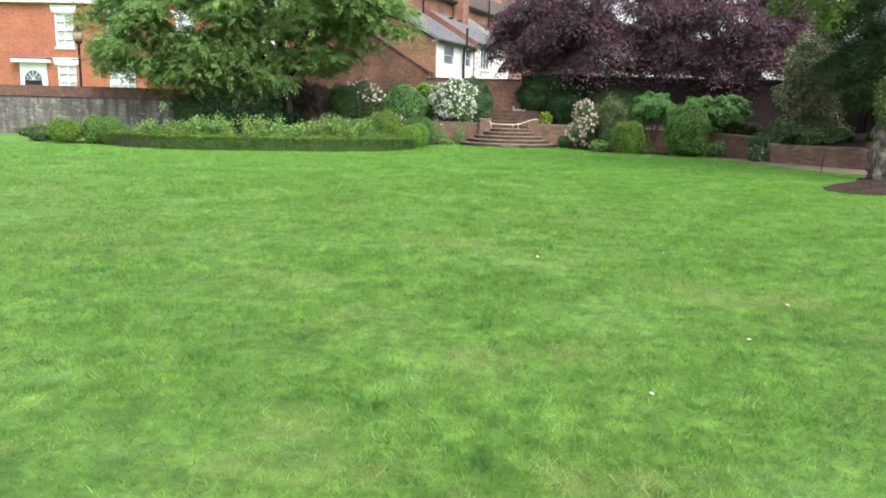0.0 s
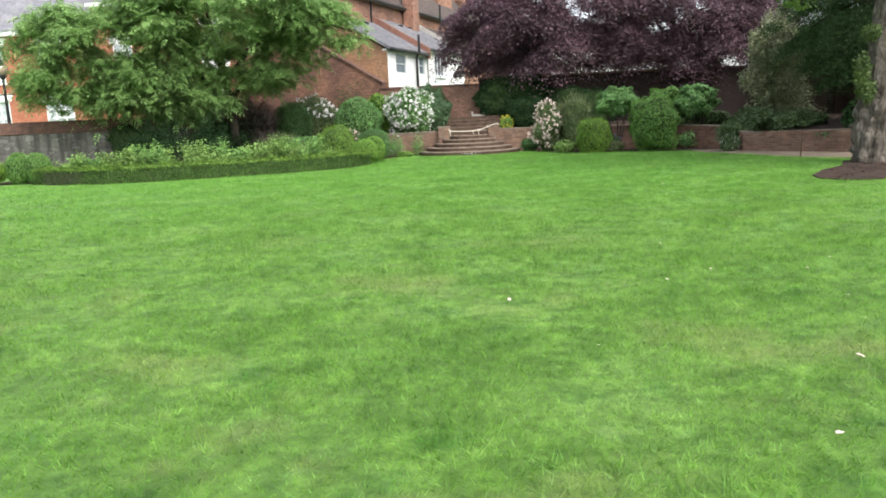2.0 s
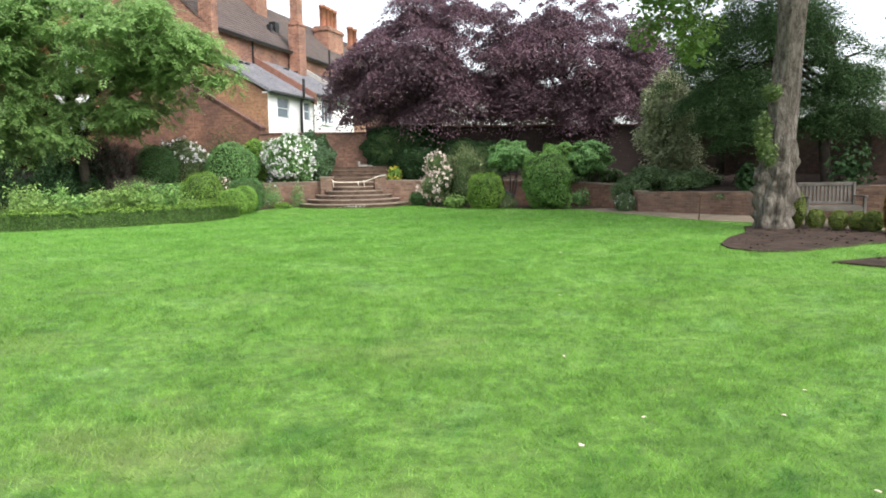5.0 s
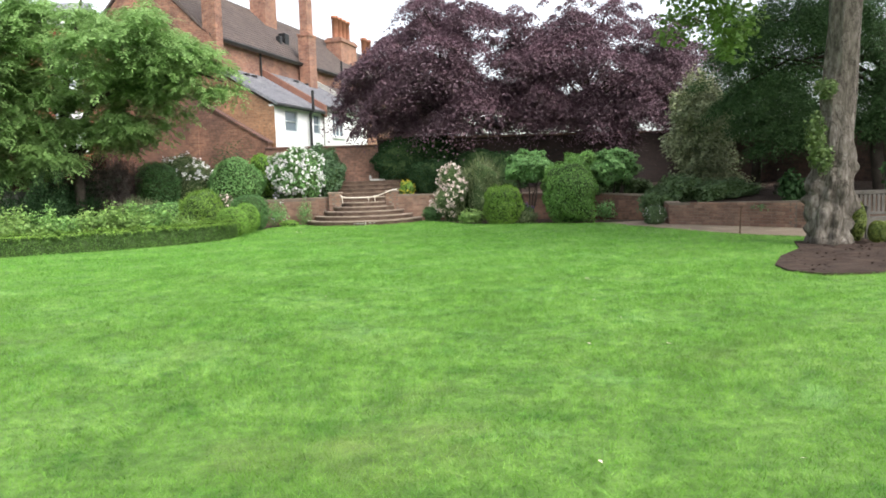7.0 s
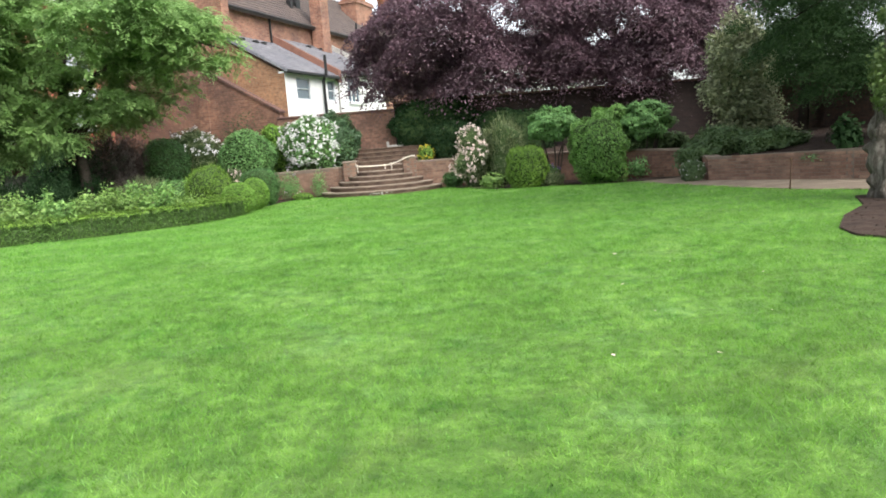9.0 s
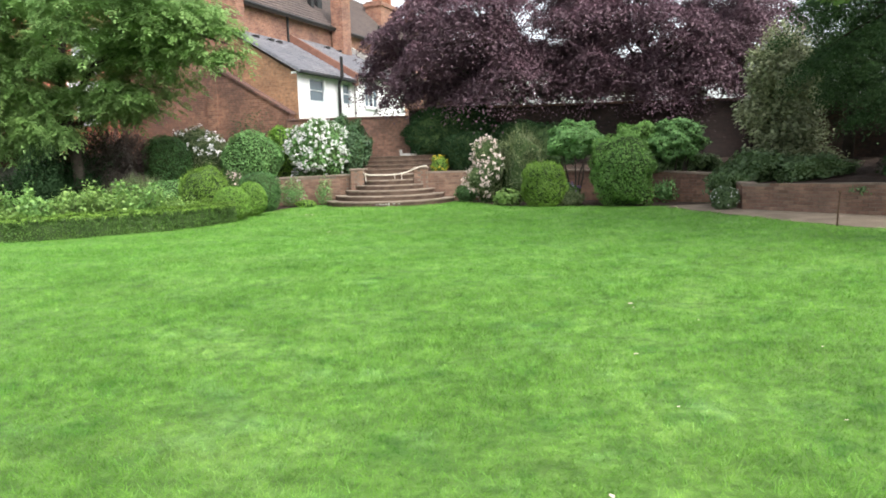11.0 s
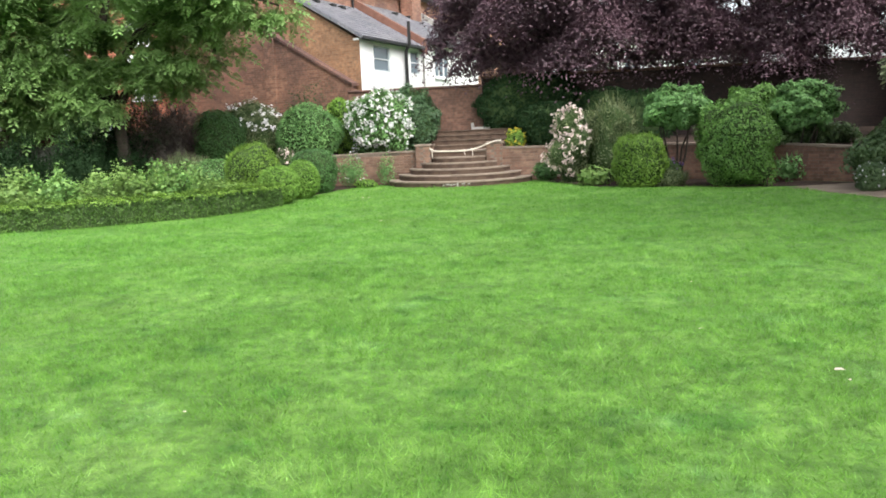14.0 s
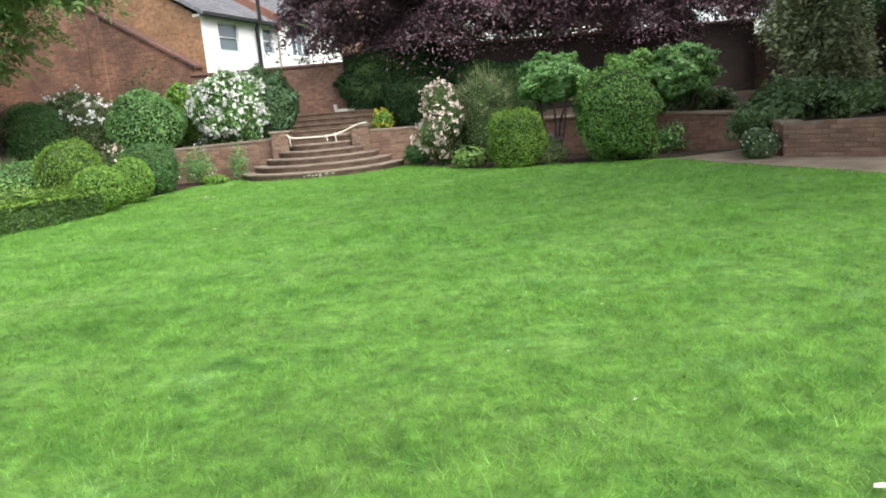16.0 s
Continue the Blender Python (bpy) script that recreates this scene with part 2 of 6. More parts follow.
MORTAR = surface("mortar", (0.12, 0.095, 0.075), (0.2, 0.165, 0.135), 4, 60)
COPING = surface("coping_stone", (0.15, 0.115, 0.09), (0.26, 0.21, 0.17), 3, 40, 0.85, 0.4)
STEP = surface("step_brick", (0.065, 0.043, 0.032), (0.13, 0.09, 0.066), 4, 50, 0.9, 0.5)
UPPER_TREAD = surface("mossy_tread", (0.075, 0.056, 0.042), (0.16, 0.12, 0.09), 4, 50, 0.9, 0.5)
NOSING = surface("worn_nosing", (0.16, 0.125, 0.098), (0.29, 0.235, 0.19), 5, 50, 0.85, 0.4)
# darker than real brick: the shade under the purple trees is in the colour
WALL_DARK = brick_mat("shade_dark_brickwork", (0.02, 0.0125, 0.011), (0.034, 0.02, 0.017), (0.024, 0.02, 0.018), 0.4)
WALL_STONE = rubble_mat("grey_rubble_stone", (0.115, 0.108, 0.1), (0.16, 0.151, 0.14), (0.225, 0.215, 0.202), (0.112, 0.105, 0.096))
WALL_TOP = brick_mat("dark_brick_capping", (0.11, 0.06, 0.05), (0.16, 0.085, 0.065), (0.09, 0.07, 0.06), 0.4)
GARDEN_WALL = brick_mat("stained_garden_brickwork", (0.135, 0.075, 0.054), (0.215, 0.125, 0.088), (0.16, 0.125, 0.1), 0.5)
# brown brick, its colour taken down further for the yews' shade
SIDE_WALL = brick_mat("shaded_brown_brickwork", (0.068, 0.042, 0.033), (0.11, 0.066, 0.05), (0.075, 0.06, 0.052), 0.45)
HOUSE_TAN = brick_mat("tan_brickwork", (0.235, 0.128, 0.07), (0.32, 0.185, 0.105), (0.26, 0.2, 0.14), 0.35)
HOUSE_RED = brick_mat("red_brickwork", (0.205, 0.1, 0.068), (0.33, 0.172, 0.117), (0.32, 0.24, 0.19), 0.5)
YARD_BRICK = brick_mat("brown_yard_brickwork", (0.15, 0.078, 0.052), (0.25, 0.135, 0.09), (0.21, 0.155, 0.12), 0.55)
HOUSE_ORANGE = brick_mat("orange_brickwork", (0.33, 0.12, 0.07), (0.395, 0.152, 0.09), (0.34, 0.18, 0.13), 0.2)
WHITE = surface("white_render", (0.8, 0.81, 0.82), (0.88, 0.88, 0.87), 1.2, 30, 0.8, 0.15)
WHITE_PAINT = surface("white_paint", (0.76, 0.77, 0.78), (0.85, 0.85, 0.84), 2, 30, 0.5, 0.1)
SLATE = brick_mat("slate", (0.15, 0.16, 0.185), (0.21, 0.22, 0.245), (0.09, 0.095, 0.11), 0.3, 0.3, 0.16)
TILE = brick_mat("brown_roof_tile", (0.084, 0.066, 0.06), (0.106, 0.084, 0.077), (0.08, 0.063, 0.058), 0.35, 0.2, 0.12)
TERRACOTTA = surface("terracotta", (0.25, 0.1, 0.06), (0.34, 0.155, 0.1), 3, 30, 0.8, 0.3)
RED_TILE = surface("weathered_red_tile", (0.16, 0.08, 0.06), (0.25, 0.13, 0.095), 3, 30, 0.85, 0.3)
BLACK = surface("black_iron", (0.012, 0.012, 0.013), (0.03, 0.03, 0.03), 4, 40, 0.45, 0.2)
GLASS = glass_mat("window_glass", (0.10, 0.14, 0.17))
LANTERN = glass_mat("lantern_glass", (0.3, 0.24, 0.17))
CURTAIN = surface("net_curtain", (0.42, 0.47, 0.50), (0.6, 0.64, 0.66), 3, 20, 0.8, 0.1)
TEAK = surface("weathered_teak", (0.058, 0.053, 0.046), (0.12, 0.112, 0.1), 5, 50, 0.85, 0.4)
# solid filling of plants, coloured as the shade seen between the leaves
SHADE_CORE = surface("leaf_shade_core", (0.027, 0.05, 0.016), (0.052, 0.086, 0.028), 3, 30, 0.95, 0.6)
STONE = surface("pale_stone", (0.30, 0.29, 0.27), (0.45, 0.44, 0.41), 4, 40, 0.85, 0.4)
ROPE = surface("pale_rope", (0.55, 0.5, 0.42), (0.7, 0.65, 0.56), 8, 60, 0.9, 0.3)
RUST = surface("rusty_iron", (0.05, 0.03, 0.02), (0.12, 0.07, 0.045), 9, 60, 0.8, 0.4)

L_BOX = leaf_mat("box_leaf", (0.055, 0.138, 0.024), (0.178, 0.345, 0.07))
L_LIME = leaf_mat("lime_box_leaf", (0.068, 0.155, 0.016), (0.2, 0.34, 0.044))
L_HEDGE = leaf_mat("hedge_leaf", (0.028, 0.072, 0.012), (0.1, 0.19, 0.03), patch=3.0)
L_DARK = leaf_mat("dark_leaf", (0.032, 0.095, 0.026), (0.108, 0.235, 0.06))
L_LAUREL = leaf_mat("laurel_leaf", (0.03, 0.075, 0.03), (0.1, 0.185, 0.075))
L_IVY = leaf_mat("ivy_leaf", (0.014, 0.038, 0.012), (0.045, 0.098, 0.03), rough=0.65, gloss=0.15)
L_MID = leaf_mat("mid_leaf", (0.06, 0.16, 0.042), (0.205, 0.39, 0.115))
L_FRESH = leaf_mat("fresh_leaf", (0.077, 0.187, 0.022), (0.253, 0.440, 0.066), through_light=0.4)
L_TREE = leaf_mat("tree_leaf", (0.085, 0.17, 0.028), (0.2, 0.34, 0.07), through_light=0.4, patch=0.5)
L_WALNUT = leaf_mat("walnut_leaf", (0.14, 0.26, 0.066), (0.275, 0.44, 0.14), through_light=0.45, patch=0.7)
L_ROSE = leaf_mat("rose_leaf", (0.085, 0.175, 0.036), (0.26, 0.41, 0.1), through_light=0.3)
L_SPUR = leaf_mat("spurge_leaf", (0.060, 0.156, 0.036), (0.240, 0.420, 0.096))
L_GREYGREEN = leaf_mat("grey_green_leaf", (0.07, 0.1, 0.042), (0.2, 0.235, 0.1))
L_BROWN = leaf_mat("dry_twig", (0.044, 0.035, 0.027), (0.12, 0.098, 0.074))
L_PURPLE = leaf_mat("purple_leaf", (0.075, 0.043, 0.052), (0.165, 0.1, 0.116), through_light=0.3, patch=0.6)
L_BALL = leaf_mat("ball_leaf", (0.075, 0.175, 0.022), (0.22, 0.4, 0.06))
L_SPROUT = leaf_mat("sprout_leaf", (0.04, 0.082, 0.02), (0.14, 0.205, 0.055))
L_YEW = leaf_mat("yew_leaf", (0.024, 0.056, 0.02), (0.078, 0.142, 0.05), rough=0.7, gloss=0.12)
L_HOLLY = leaf_mat("variegated_leaf", (0.11, 0.15, 0.068), (0.41, 0.44, 0.23), patch=1.0)
L_COPPER = leaf_mat("copper_leaf", (0.12, 0.066, 0.016), (0.26, 0.155, 0.032))
L_OLIVE = leaf_mat("olive_box_leaf", (0.06, 0.095, 0.016), (0.19, 0.235, 0.042))
L_TRAIL = leaf_mat("trailing_leaf", (0.04, 0.085, 0.03), (0.145, 0.22, 0.085), patch=2.0)
# below any real leaf tone: the shade under trees is in this colour
L_SHADE = leaf_mat("shade_darkened_leaf", (0.010, 0.027, 0.010), (0.034, 0.072, 0.024), rough=0.75, gloss=0.08)
PETAL_W = leaf_mat("white_petal", (0.62, 0.62, 0.56), (0.85, 0.85, 0.80), through_light=0.2, patch=5)
PETAL_P = leaf_mat("pale_pink_petal", (0.54, 0.41, 0.34), (0.77, 0.66, 0.58), through_light=0.2, patch=4)
PETAL_Y = leaf_mat("yellow_leaf", (0.30, 0.26, 0.02), (0.55, 0.48, 0.05), patch=4)
PETAL_V = leaf_mat("violet_petal", (0.10, 0.06, 0.16), (0.25, 0.16, 0.33), patch=4)

# ---- mesh tools ----


def mesh_from(name, V, F, material, smooth=False):
    """A mesh from an array of vertices and an array of faces that all have one number of corners."""
    V, F = np.asarray(V, dtype=np.float32), np.asarray(F, dtype=np.int32)
    me = bpy.data.meshes.new(name)
    me.vertices.add(len(V))
    me.vertices.foreach_set("co", V.ravel())
    n, k = F.shape
    me.loops.add(n * k)
    me.loops.foreach_set("vertex_index", F.ravel())
    me.polygons.add(n)
    me.polygons.foreach_set("loop_start", np.arange(0, n * k, k, dtype=np.int32))
    me.polygons.foreach_set("loop_total", np.full(n, k, dtype=np.int32))
    if smooth:
        me.polygons.foreach_set("use_smooth", np.ones(n, dtype=bool))
    me.update(calc_edges=True)
    me.materials.append(material)
    return me


def thing(name, label, category, m, group="", kind=""):
    ob = new(name)
    ob.empty_display_size = 0.2
    ob.matrix_basis = m
    return tagged(ob, label, category, group, kind)


def part(name, me, parent, label="", m=None):
    ob = new(name, me)
    ob.parent = parent
    if m is not None:
        ob.matrix_basis = m
    return tagged(ob, label)


def solid(name, label, category, me, m=None, group="", kind=""):
    ob = new(name, me)
    if m is not None:
        ob.matrix_basis = m
    return tagged(ob, label, category, group, kind)


def bm_mesh(name, bm, material, smooth=False):
    me = bpy.data.meshes.new(name)
    bm.to_mesh(me)
    bm.free()
    if smooth:
        me.polygons.foreach_set("use_smooth", np.ones(len(me.polygons), dtype=bool))
    me.materials.append(material)
    return me


def add_box(bm, x0, x1, y0, y1, z0, z1, bevel=0.0):
    """One box, bevelled, into bm."""
    r = bmesh.ops.create_cube(bm, size=1.0, matrix=Matrix.LocRotScale(((x0 + x1) / 2, (y0 + y1) / 2, (z0 + z1) / 2), None, (x1 - x0, y1 - y0, z1 - z0)))
    if bevel:
        ed = list({e for v in r["verts"] for e in v.link_edges})
        bmesh.ops.bevel(bm, geom=ed, offset=bevel, segments=1, affect="EDGES")


def box_mesh(name, dims, material, bevel=0.0):
    bm = bmesh.new()
    add_box(bm, *dims, bevel)
    return bm_mesh(name, bm, material)


def prism_mesh(name, outline, lo, hi, axis, material):
    """An outline in the other two axes, drawn out along one axis from lo to hi."""
    bm = bmesh.new()

    def put(a, b, c):
        return {"x": (c, a, b), "y": (a, c, b), "z": (a, b, c)}[axis]

    p = [bm.verts.new(put(a, b, lo)) for a, b in outline]
    q = [bm.verts.new(put(a, b, hi)) for a, b in outline]
    bm.faces.new(p), bm.faces.new(q)
    for i in range(len(p)):
        j = (i + 1) % len(p)
        bm.faces.new((p[i], p[j], q[j], q[i]))
    bmesh.ops.recalc_face_normals(bm, faces=bm.faces)
    return bm_mesh(name, bm, material)


def tube(points, radii, sides=10, rough=0.0, seed=0):
    """Vertices and quads of a tapered tube along points."""
    P = np.array(points, float)
    R = np.array(radii, float)
    T = np.gradient(P, axis=0)
    T /= np.linalg.norm(T, axis=1)[:, None] + 1e-9
    ref = np.array((0.3, 0.9, 0.2)) if abs(T[0][2]) > 0.8 else np.array((0.0, 0.0, 1.0))
    N = np.cross(T, ref)
    N /= np.linalg.norm(N, axis=1)[:, None] + 1e-9
    B = np.cross(T, N)
    a = np.linspace(0, 2 * np.pi, sides, endpoint=False)
    rng = np.random.default_rng(seed)
    wob = 1 + rough * rng.standard_normal((len(P), sides))
    V = P[:, None] + (R[:, None] * wob)[..., None] * (np.cos(a)[None, :, None] * N[:, None] + np.sin(a)[None, :, None] * B[:, None])
    i, j = np.meshgrid(np.arange(len(P) - 1), np.arange(sides), indexing="ij")
    k = (j + 1) % sides
    F = np.stack((i * sides + j, i * sides + k, (i + 1) * sides + k, (i + 1) * sides + j), -1).reshape(-1, 4)
    return V.reshape(-1, 3), F


def join(pieces):
    """Several (V, F) into one."""
    vs, fs, n = [], [], 0
    for V, F in pieces:
        vs.append(V), fs.append(np.asarray(F) + n)
        n += len(V)
    return np.concatenate(vs), np.concatenate(fs)


def unit(a):
    return a / (np.linalg.norm(a, axis=-1, keepdims=True) + 1e-9)


def leaves(rng, P, N, size, aspect=0.55, jitter=0.7, up=0.0):
    """A pointed leaf at each place P, lying across its normal N, all a little astray."""
    n = len(P)
    N = unit(unit(N) + jitter * rng.standard_normal((n, 3)) + np.array((0, 0, up)))
    T = unit(np.cross(N, rng.standard_normal((n, 3))))
    B = np.cross(N, T)
    L = (size * rng.uniform(0.65, 1.35, n) / 2)[:, None]
    W = L * aspect
    V = np.stack((P - T * L, P + B * W + N * L * 0.15, P + T * L, P - B * W + N * L * 0.15), 1).reshape(-1, 3)
    return V, np.arange(4 * n).reshape(-1, 4)


def lumps(D, seed, amp, freq=2.5):
    """How far a plant's outline swells or sinks in the directions D."""
    rng = np.random.default_rng(seed)
    r = np.ones(len(D))
    for k in range(7):
        w = rng.standard_normal(3) * freq * (1 + 0.5 * k)
        r += amp / (1 + 0.5 * k) * np.sin(D @ w + rng.uniform(0, 6.3))
    return r


def shell(rng, n, radii, seed, amp=0.06, power=2.0, depth=0.14, floor=-1.0, freq=2.5):
    """Places and outward normals on the lumpy skin of a (squared-off) ellipsoid round the origin."""
    D = unit(rng.standard_normal((int(n * 1.5), 3)))
    D = D[D[:, 2] > floor][:n]
    r = (np.abs(D) ** power).sum(1) ** (-1 / power) * lumps(D, seed, amp, freq)
    r = r * (1.02 - depth * rng.random(len(D)) ** 1.5)
    return D * r[:, None] * np.array(radii), unit(D / np.array(radii))


def core(radii, seed, amp=0.06, power=2.0, k=0.86, freq=2.5):
    """The dense inside of a plant."""
    th, ph = np.meshgrid(np.linspace(0, 2 * np.pi, 24, endpoint=False), np.linspace(0.05, np.pi - 0.05, 14), indexing="xy")
    D = np.stack((np.sin(ph) * np.cos(th), np.sin(ph) * np.sin(th), np.cos(ph)), -1).reshape(-1, 3)
    r = (np.abs(D) ** power).sum(1) ** (-1 / power) * lumps(D, seed, amp, freq) * k
    V = D * r[:, None] * np.array(radii)
    i, j = np.meshgrid(np.arange(13), np.arange(24), indexing="ij")
    F = np.stack((i * 24 + j, i * 24 + (j + 1) % 24, (i + 1) * 24 + (j + 1) % 24, (i + 1) * 24 + j), -1).reshape(-1, 4)
    return V, F


def bush(name, label, x, y, z0, w, d, h, material, seed, n=2600, leaf=0.06, amp=0.06, power=2.2, stem=0.0, petals=None, petal_n=0, petal=0.07, spikes=0, jitter=0.7, category="bush", group="", petal_up=False, depth=0.14, dense=True, spike=0.16, petal_dir=None):
    """A shrub of width w, depth d and height h on the ground at z0; stem: height of bare stems under the head."""
    rng = np.random.default_rng(seed)
    t = thing(name, label, category, pose(x, y, z0), group)
    hz = (h - stem) / 2
    c = np.array((0, 0, stem + hz))
    rad = (w / 2, d / 2, hz)
    P, N = shell(rng, int(n * 1.9) if dense else n, rad, seed, amp, power, depth)
    part("foliage", mesh_from("foliage", *leaves(rng, P + c, N, leaf, 0.6, jitter, 0.5), material), t)
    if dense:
        # dark core stands in for the shade inside the foliage
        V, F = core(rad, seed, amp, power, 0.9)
        part("inner_growth", mesh_from("inner_growth", V + c, F, SHADE_CORE, True), t, "dark solid core coloured as the shade between leaves")
    if spikes:
        P, N = shell(rng, spikes, rad, seed, amp, power, 0.1, 0.0)
        tip = P + unit(N + np.array((0, 0, 1.0)) + 0.4 * rng.standard_normal(N.shape)) * rng.uniform(0.4, 1.2, len(P))[:, None] * spike
        s = unit(np.cross(tip - P, rng.standard_normal(P.shape))) * 0.012
        V = np.stack((P - s, P + s, tip), 1).reshape(-1, 3) + c
        tagged(part("shoot_fringe", mesh_from("shoot_fringe", V, np.arange(len(V)).reshape(-1, 3), material), t), kind="stuff")
    if petal_n:
        heads, HN = shell(rng, petal_n, (rad[0] * 1.03, rad[1] * 1.03, rad[2] * 1.03), seed, amp, power, 0.06, 0.1 if petal_up else -0.75)
        if petal_dir is not None:
            keep = HN @ unit(np.array(petal_dir, float)) > 0.12
            heads, HN = heads[keep], HN[keep]
        P = np.repeat(heads, 7, 0) + rng.standard_normal((len(heads) * 7, 3)) * petal * 0.45
        part("blossom", mesh_from("blossom", *leaves(rng, P + c, np.repeat(HN, 7, 0), petal, 0.8, 0.6), petals), t)
    if stem:
        for k in range(6):
            a, r = rng.uniform(0, 6.3), rng.uniform(0.03, 0.14)
            p0 = np.array((math.cos(a) * r, math.sin(a) * r, 0))
            p2 = np.array((math.cos(a) * w * 0.3, math.sin(a) * d * 0.3, stem + hz * 0.6))
            part("stem", mesh_from("stem", *tube([p0, (p0 + p2) / 2 + rng.standard_normal(3) * 0.04, p2], (0.03, 0.024, 0.012), 7), BARK_DARK, True), t)
    return t


def wall_frame(x0, y0, x1, y1):
    """The pose of a wall that starts at one point and runs along its own x to another, and its length."""
    return pose(x0, y0, 0, 0, 0, math.degrees(math.atan2(y1 - y0, x1 - x0))), math.hypot(x1 - x0, y1 - y0)

# ---- ground ----
bm = bmesh.new()
bmesh.ops.create_grid(bm, x_segments=24, y_segments=24, size=700)
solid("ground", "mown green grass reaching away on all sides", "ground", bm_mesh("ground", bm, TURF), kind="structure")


def soil_patch(name, label, outline, height, material, seed, tops=None, kind="", relief=0.03, category="flower bed"):
    """A low bed with an uneven top: an outline drawn up from the ground, its top broken into lumps."""
    bm = bmesh.new()
    rng = random.Random(seed)
    tops = tops or [height] * len(outline)
    lo = [bm.verts.new((x, y, -0.05)) for x, y in outline]
    hi = [bm.verts.new((x, y, z)) for (x, y), z in zip(outline, tops)]
    for i in range(len(lo)):
        j = (i + 1) % len(lo)
        bm.faces.new((lo[i], lo[j], hi[j], hi[i]))
    f = bm.faces.new(hi)
    bmesh.ops.triangulate(bm, faces=[f])
    for _ in range(3):
        top = [e for e in bm.edges if all(v.co.z > -0.04 for v in e.verts) and e.calc_length() > 0.5]
        if top:
            bmesh.ops.subdivide_edges(bm, edges=top, cuts=1)
            bmesh.ops.triangulate(bm, faces=[g for g in bm.faces if len(g.verts) > 3])
    edge = {v for v in bm.verts if v.is_boundary or any(w.co.z < -0.04 for e in v.link_edges for w in e.verts)}
    for v in bm.verts:
        if v not in edge:
            v.co.z += rng.uniform(-relief, relief)
    bmesh.ops.recalc_face_normals(bm, faces=bm.faces)
    return solid(name, label, category, bm_mesh(name, bm, material), kind=kind)


soil_patch("terrace_west", "raised planted terrace of dark earth behind the retaining wall", [(-13, 34.2), (-4.7, 35.5), (-1.1, 35.6), (-1.1, 38.6), (-4, 39), (-13, 41)], 0.85, SOIL, 1, [0.1, 0.85, 0.88, 0.95, 1.0, 0.6], "structure", category="terrace")
soil_patch("terrace_east", "raised planted terrace of dark earth behind low brick walls", [(0.6, 35.6), (2.4, 35.6), (4.6, 34.8), (7.3, 32.5), (8.75, 31.1), (8.5, 28.9), (10.4, 26.0), (12.6, 22.8), (15.0, 19.2), (18.6, 19.5), (15.4, 25.4), (14.4, 27.0), (12.7, 38.4), (0.6, 38.4)], 0.8, SOIL, 2, [0.9, 0.85, 0.85, 0.8, 0.7, 0.53, 0.6, 0.8, 0.85, 0.95, 0.95, 1.0, 1.1, 1.0], "structure", category="terrace")
soil_patch("rose_bed", "dark earth bed behind a clipped box hedge", [(-13.2, 26.6), (-10.3, 25.4), (-8.5, 25.95), (-6.1, 26.95), (-4.4, 28.2), (-3.95, 30.0), (-3.6, 33.4), (-3.0, 35.0), (-2.4, 35.4), (-4.7, 35.4), (-13.0, 32.0), (-15.0, 31.5), (-15.2, 27.0)], 0.012, SOIL, 3, relief=0.006)
soil_patch("shrub_border", "dark earth border at the foot of the wall", [(1.9, 35.2), (2.6, 33.4), (3.3, 32.0), (5.0, 31.2), (6.5, 30.6), (7.3, 30.4), (8.5, 30.8), (7.2, 32.3), (4.5, 34.6), (2.4, 35.3)], 0.012, SOIL, 4, relief=0.006)


def clods(label, outline, n, seed):
    """Loose lumps of turned earth over a bed."""
    rng = np.random.default_rng(seed)
    O = np.array(outline)
    P = np.column_stack((rng.uniform(O[:, 0].min(), O[:, 0].max(), n), rng.uniform(O[:, 1].min(), O[:, 1].max(), n)))
    c = O.mean(0)
    inside = np.zeros(n, bool)
    for (x1, y1), (x2, y2) in zip(outline, outline[1:] + outline[:1]):
        x1, y1, x2, y2 = [q + (k - q) * 0.06 for q, k in ((x1, c[0]), (y1, c[1]), (x2, c[0]), (y2, c[1]))]
        inside ^= ((y1 > P[:, 1]) != (y2 > P[:, 1])) & (P[:, 0] < (x2 - x1) * (P[:, 1] - y1) / (y2 - y1 + 1e-12) + x1)
    P = P[inside]
    r = rng.uniform(0.012, 0.045, len(P))
    D = np.array([(1, 0, 0), (0, 1, 0), (-1, 0, 0), (0, -1, 0), (0, 0, 1), (0, 0, -1)], float)
    V = np.column_stack((P, 0.03 + r * 0.15))[:, None] + D[None] * r[:, None, None] * rng.uniform(0.5, 1.2, (len(P), 6, 3)) * np.array((1, 1, 0.45)) + rng.standard_normal((len(P), 6, 3)) * r[:, None, None] * 0.2
    F = np.array([(0, 1, 4), (1, 2, 4), (2, 3, 4), (3, 0, 4), (1, 0, 5), (2, 1, 5), (3, 2, 5), (0, 3, 5)])
    F = (np.arange(len(P))[:, None, None] * 6 + F[None]).reshape(-1, 3)
    return solid("soil_clods", label, "soil", mesh_from("soil_clods", V.reshape(-1, 3), F, SOIL, True), kind="stuff")


TREE_BED = [(6.05, 19.2), (5.9, 18.6), (6.1, 18.1), (6.8, 18.05), (8.1, 18.6), (9.7, 19.1), (10.4, 19.5), (10.2, 20.3), (9.9, 21.6), (9.6, 22.6), (8.2, 22.4), (7.6, 21.2), (6.7, 20.2)]
CORNER_BED = [(6.35, 16.75), (6.8, 16.05), (7.4, 15.5), (9, 14.6), (12, 15.5), (11, 18.0), (9.4, 17.8), (7.7, 17.2)]
soil_patch("tree_bed", "bare dark earth bed round the trunk", TREE_BED, 0.03, SOIL, 5, relief=0.03)
soil_patch("corner_bed", "bare dark earth bed cut into the lawn", CORNER_BED, 0.03, SOIL, 6, relief=0.03)
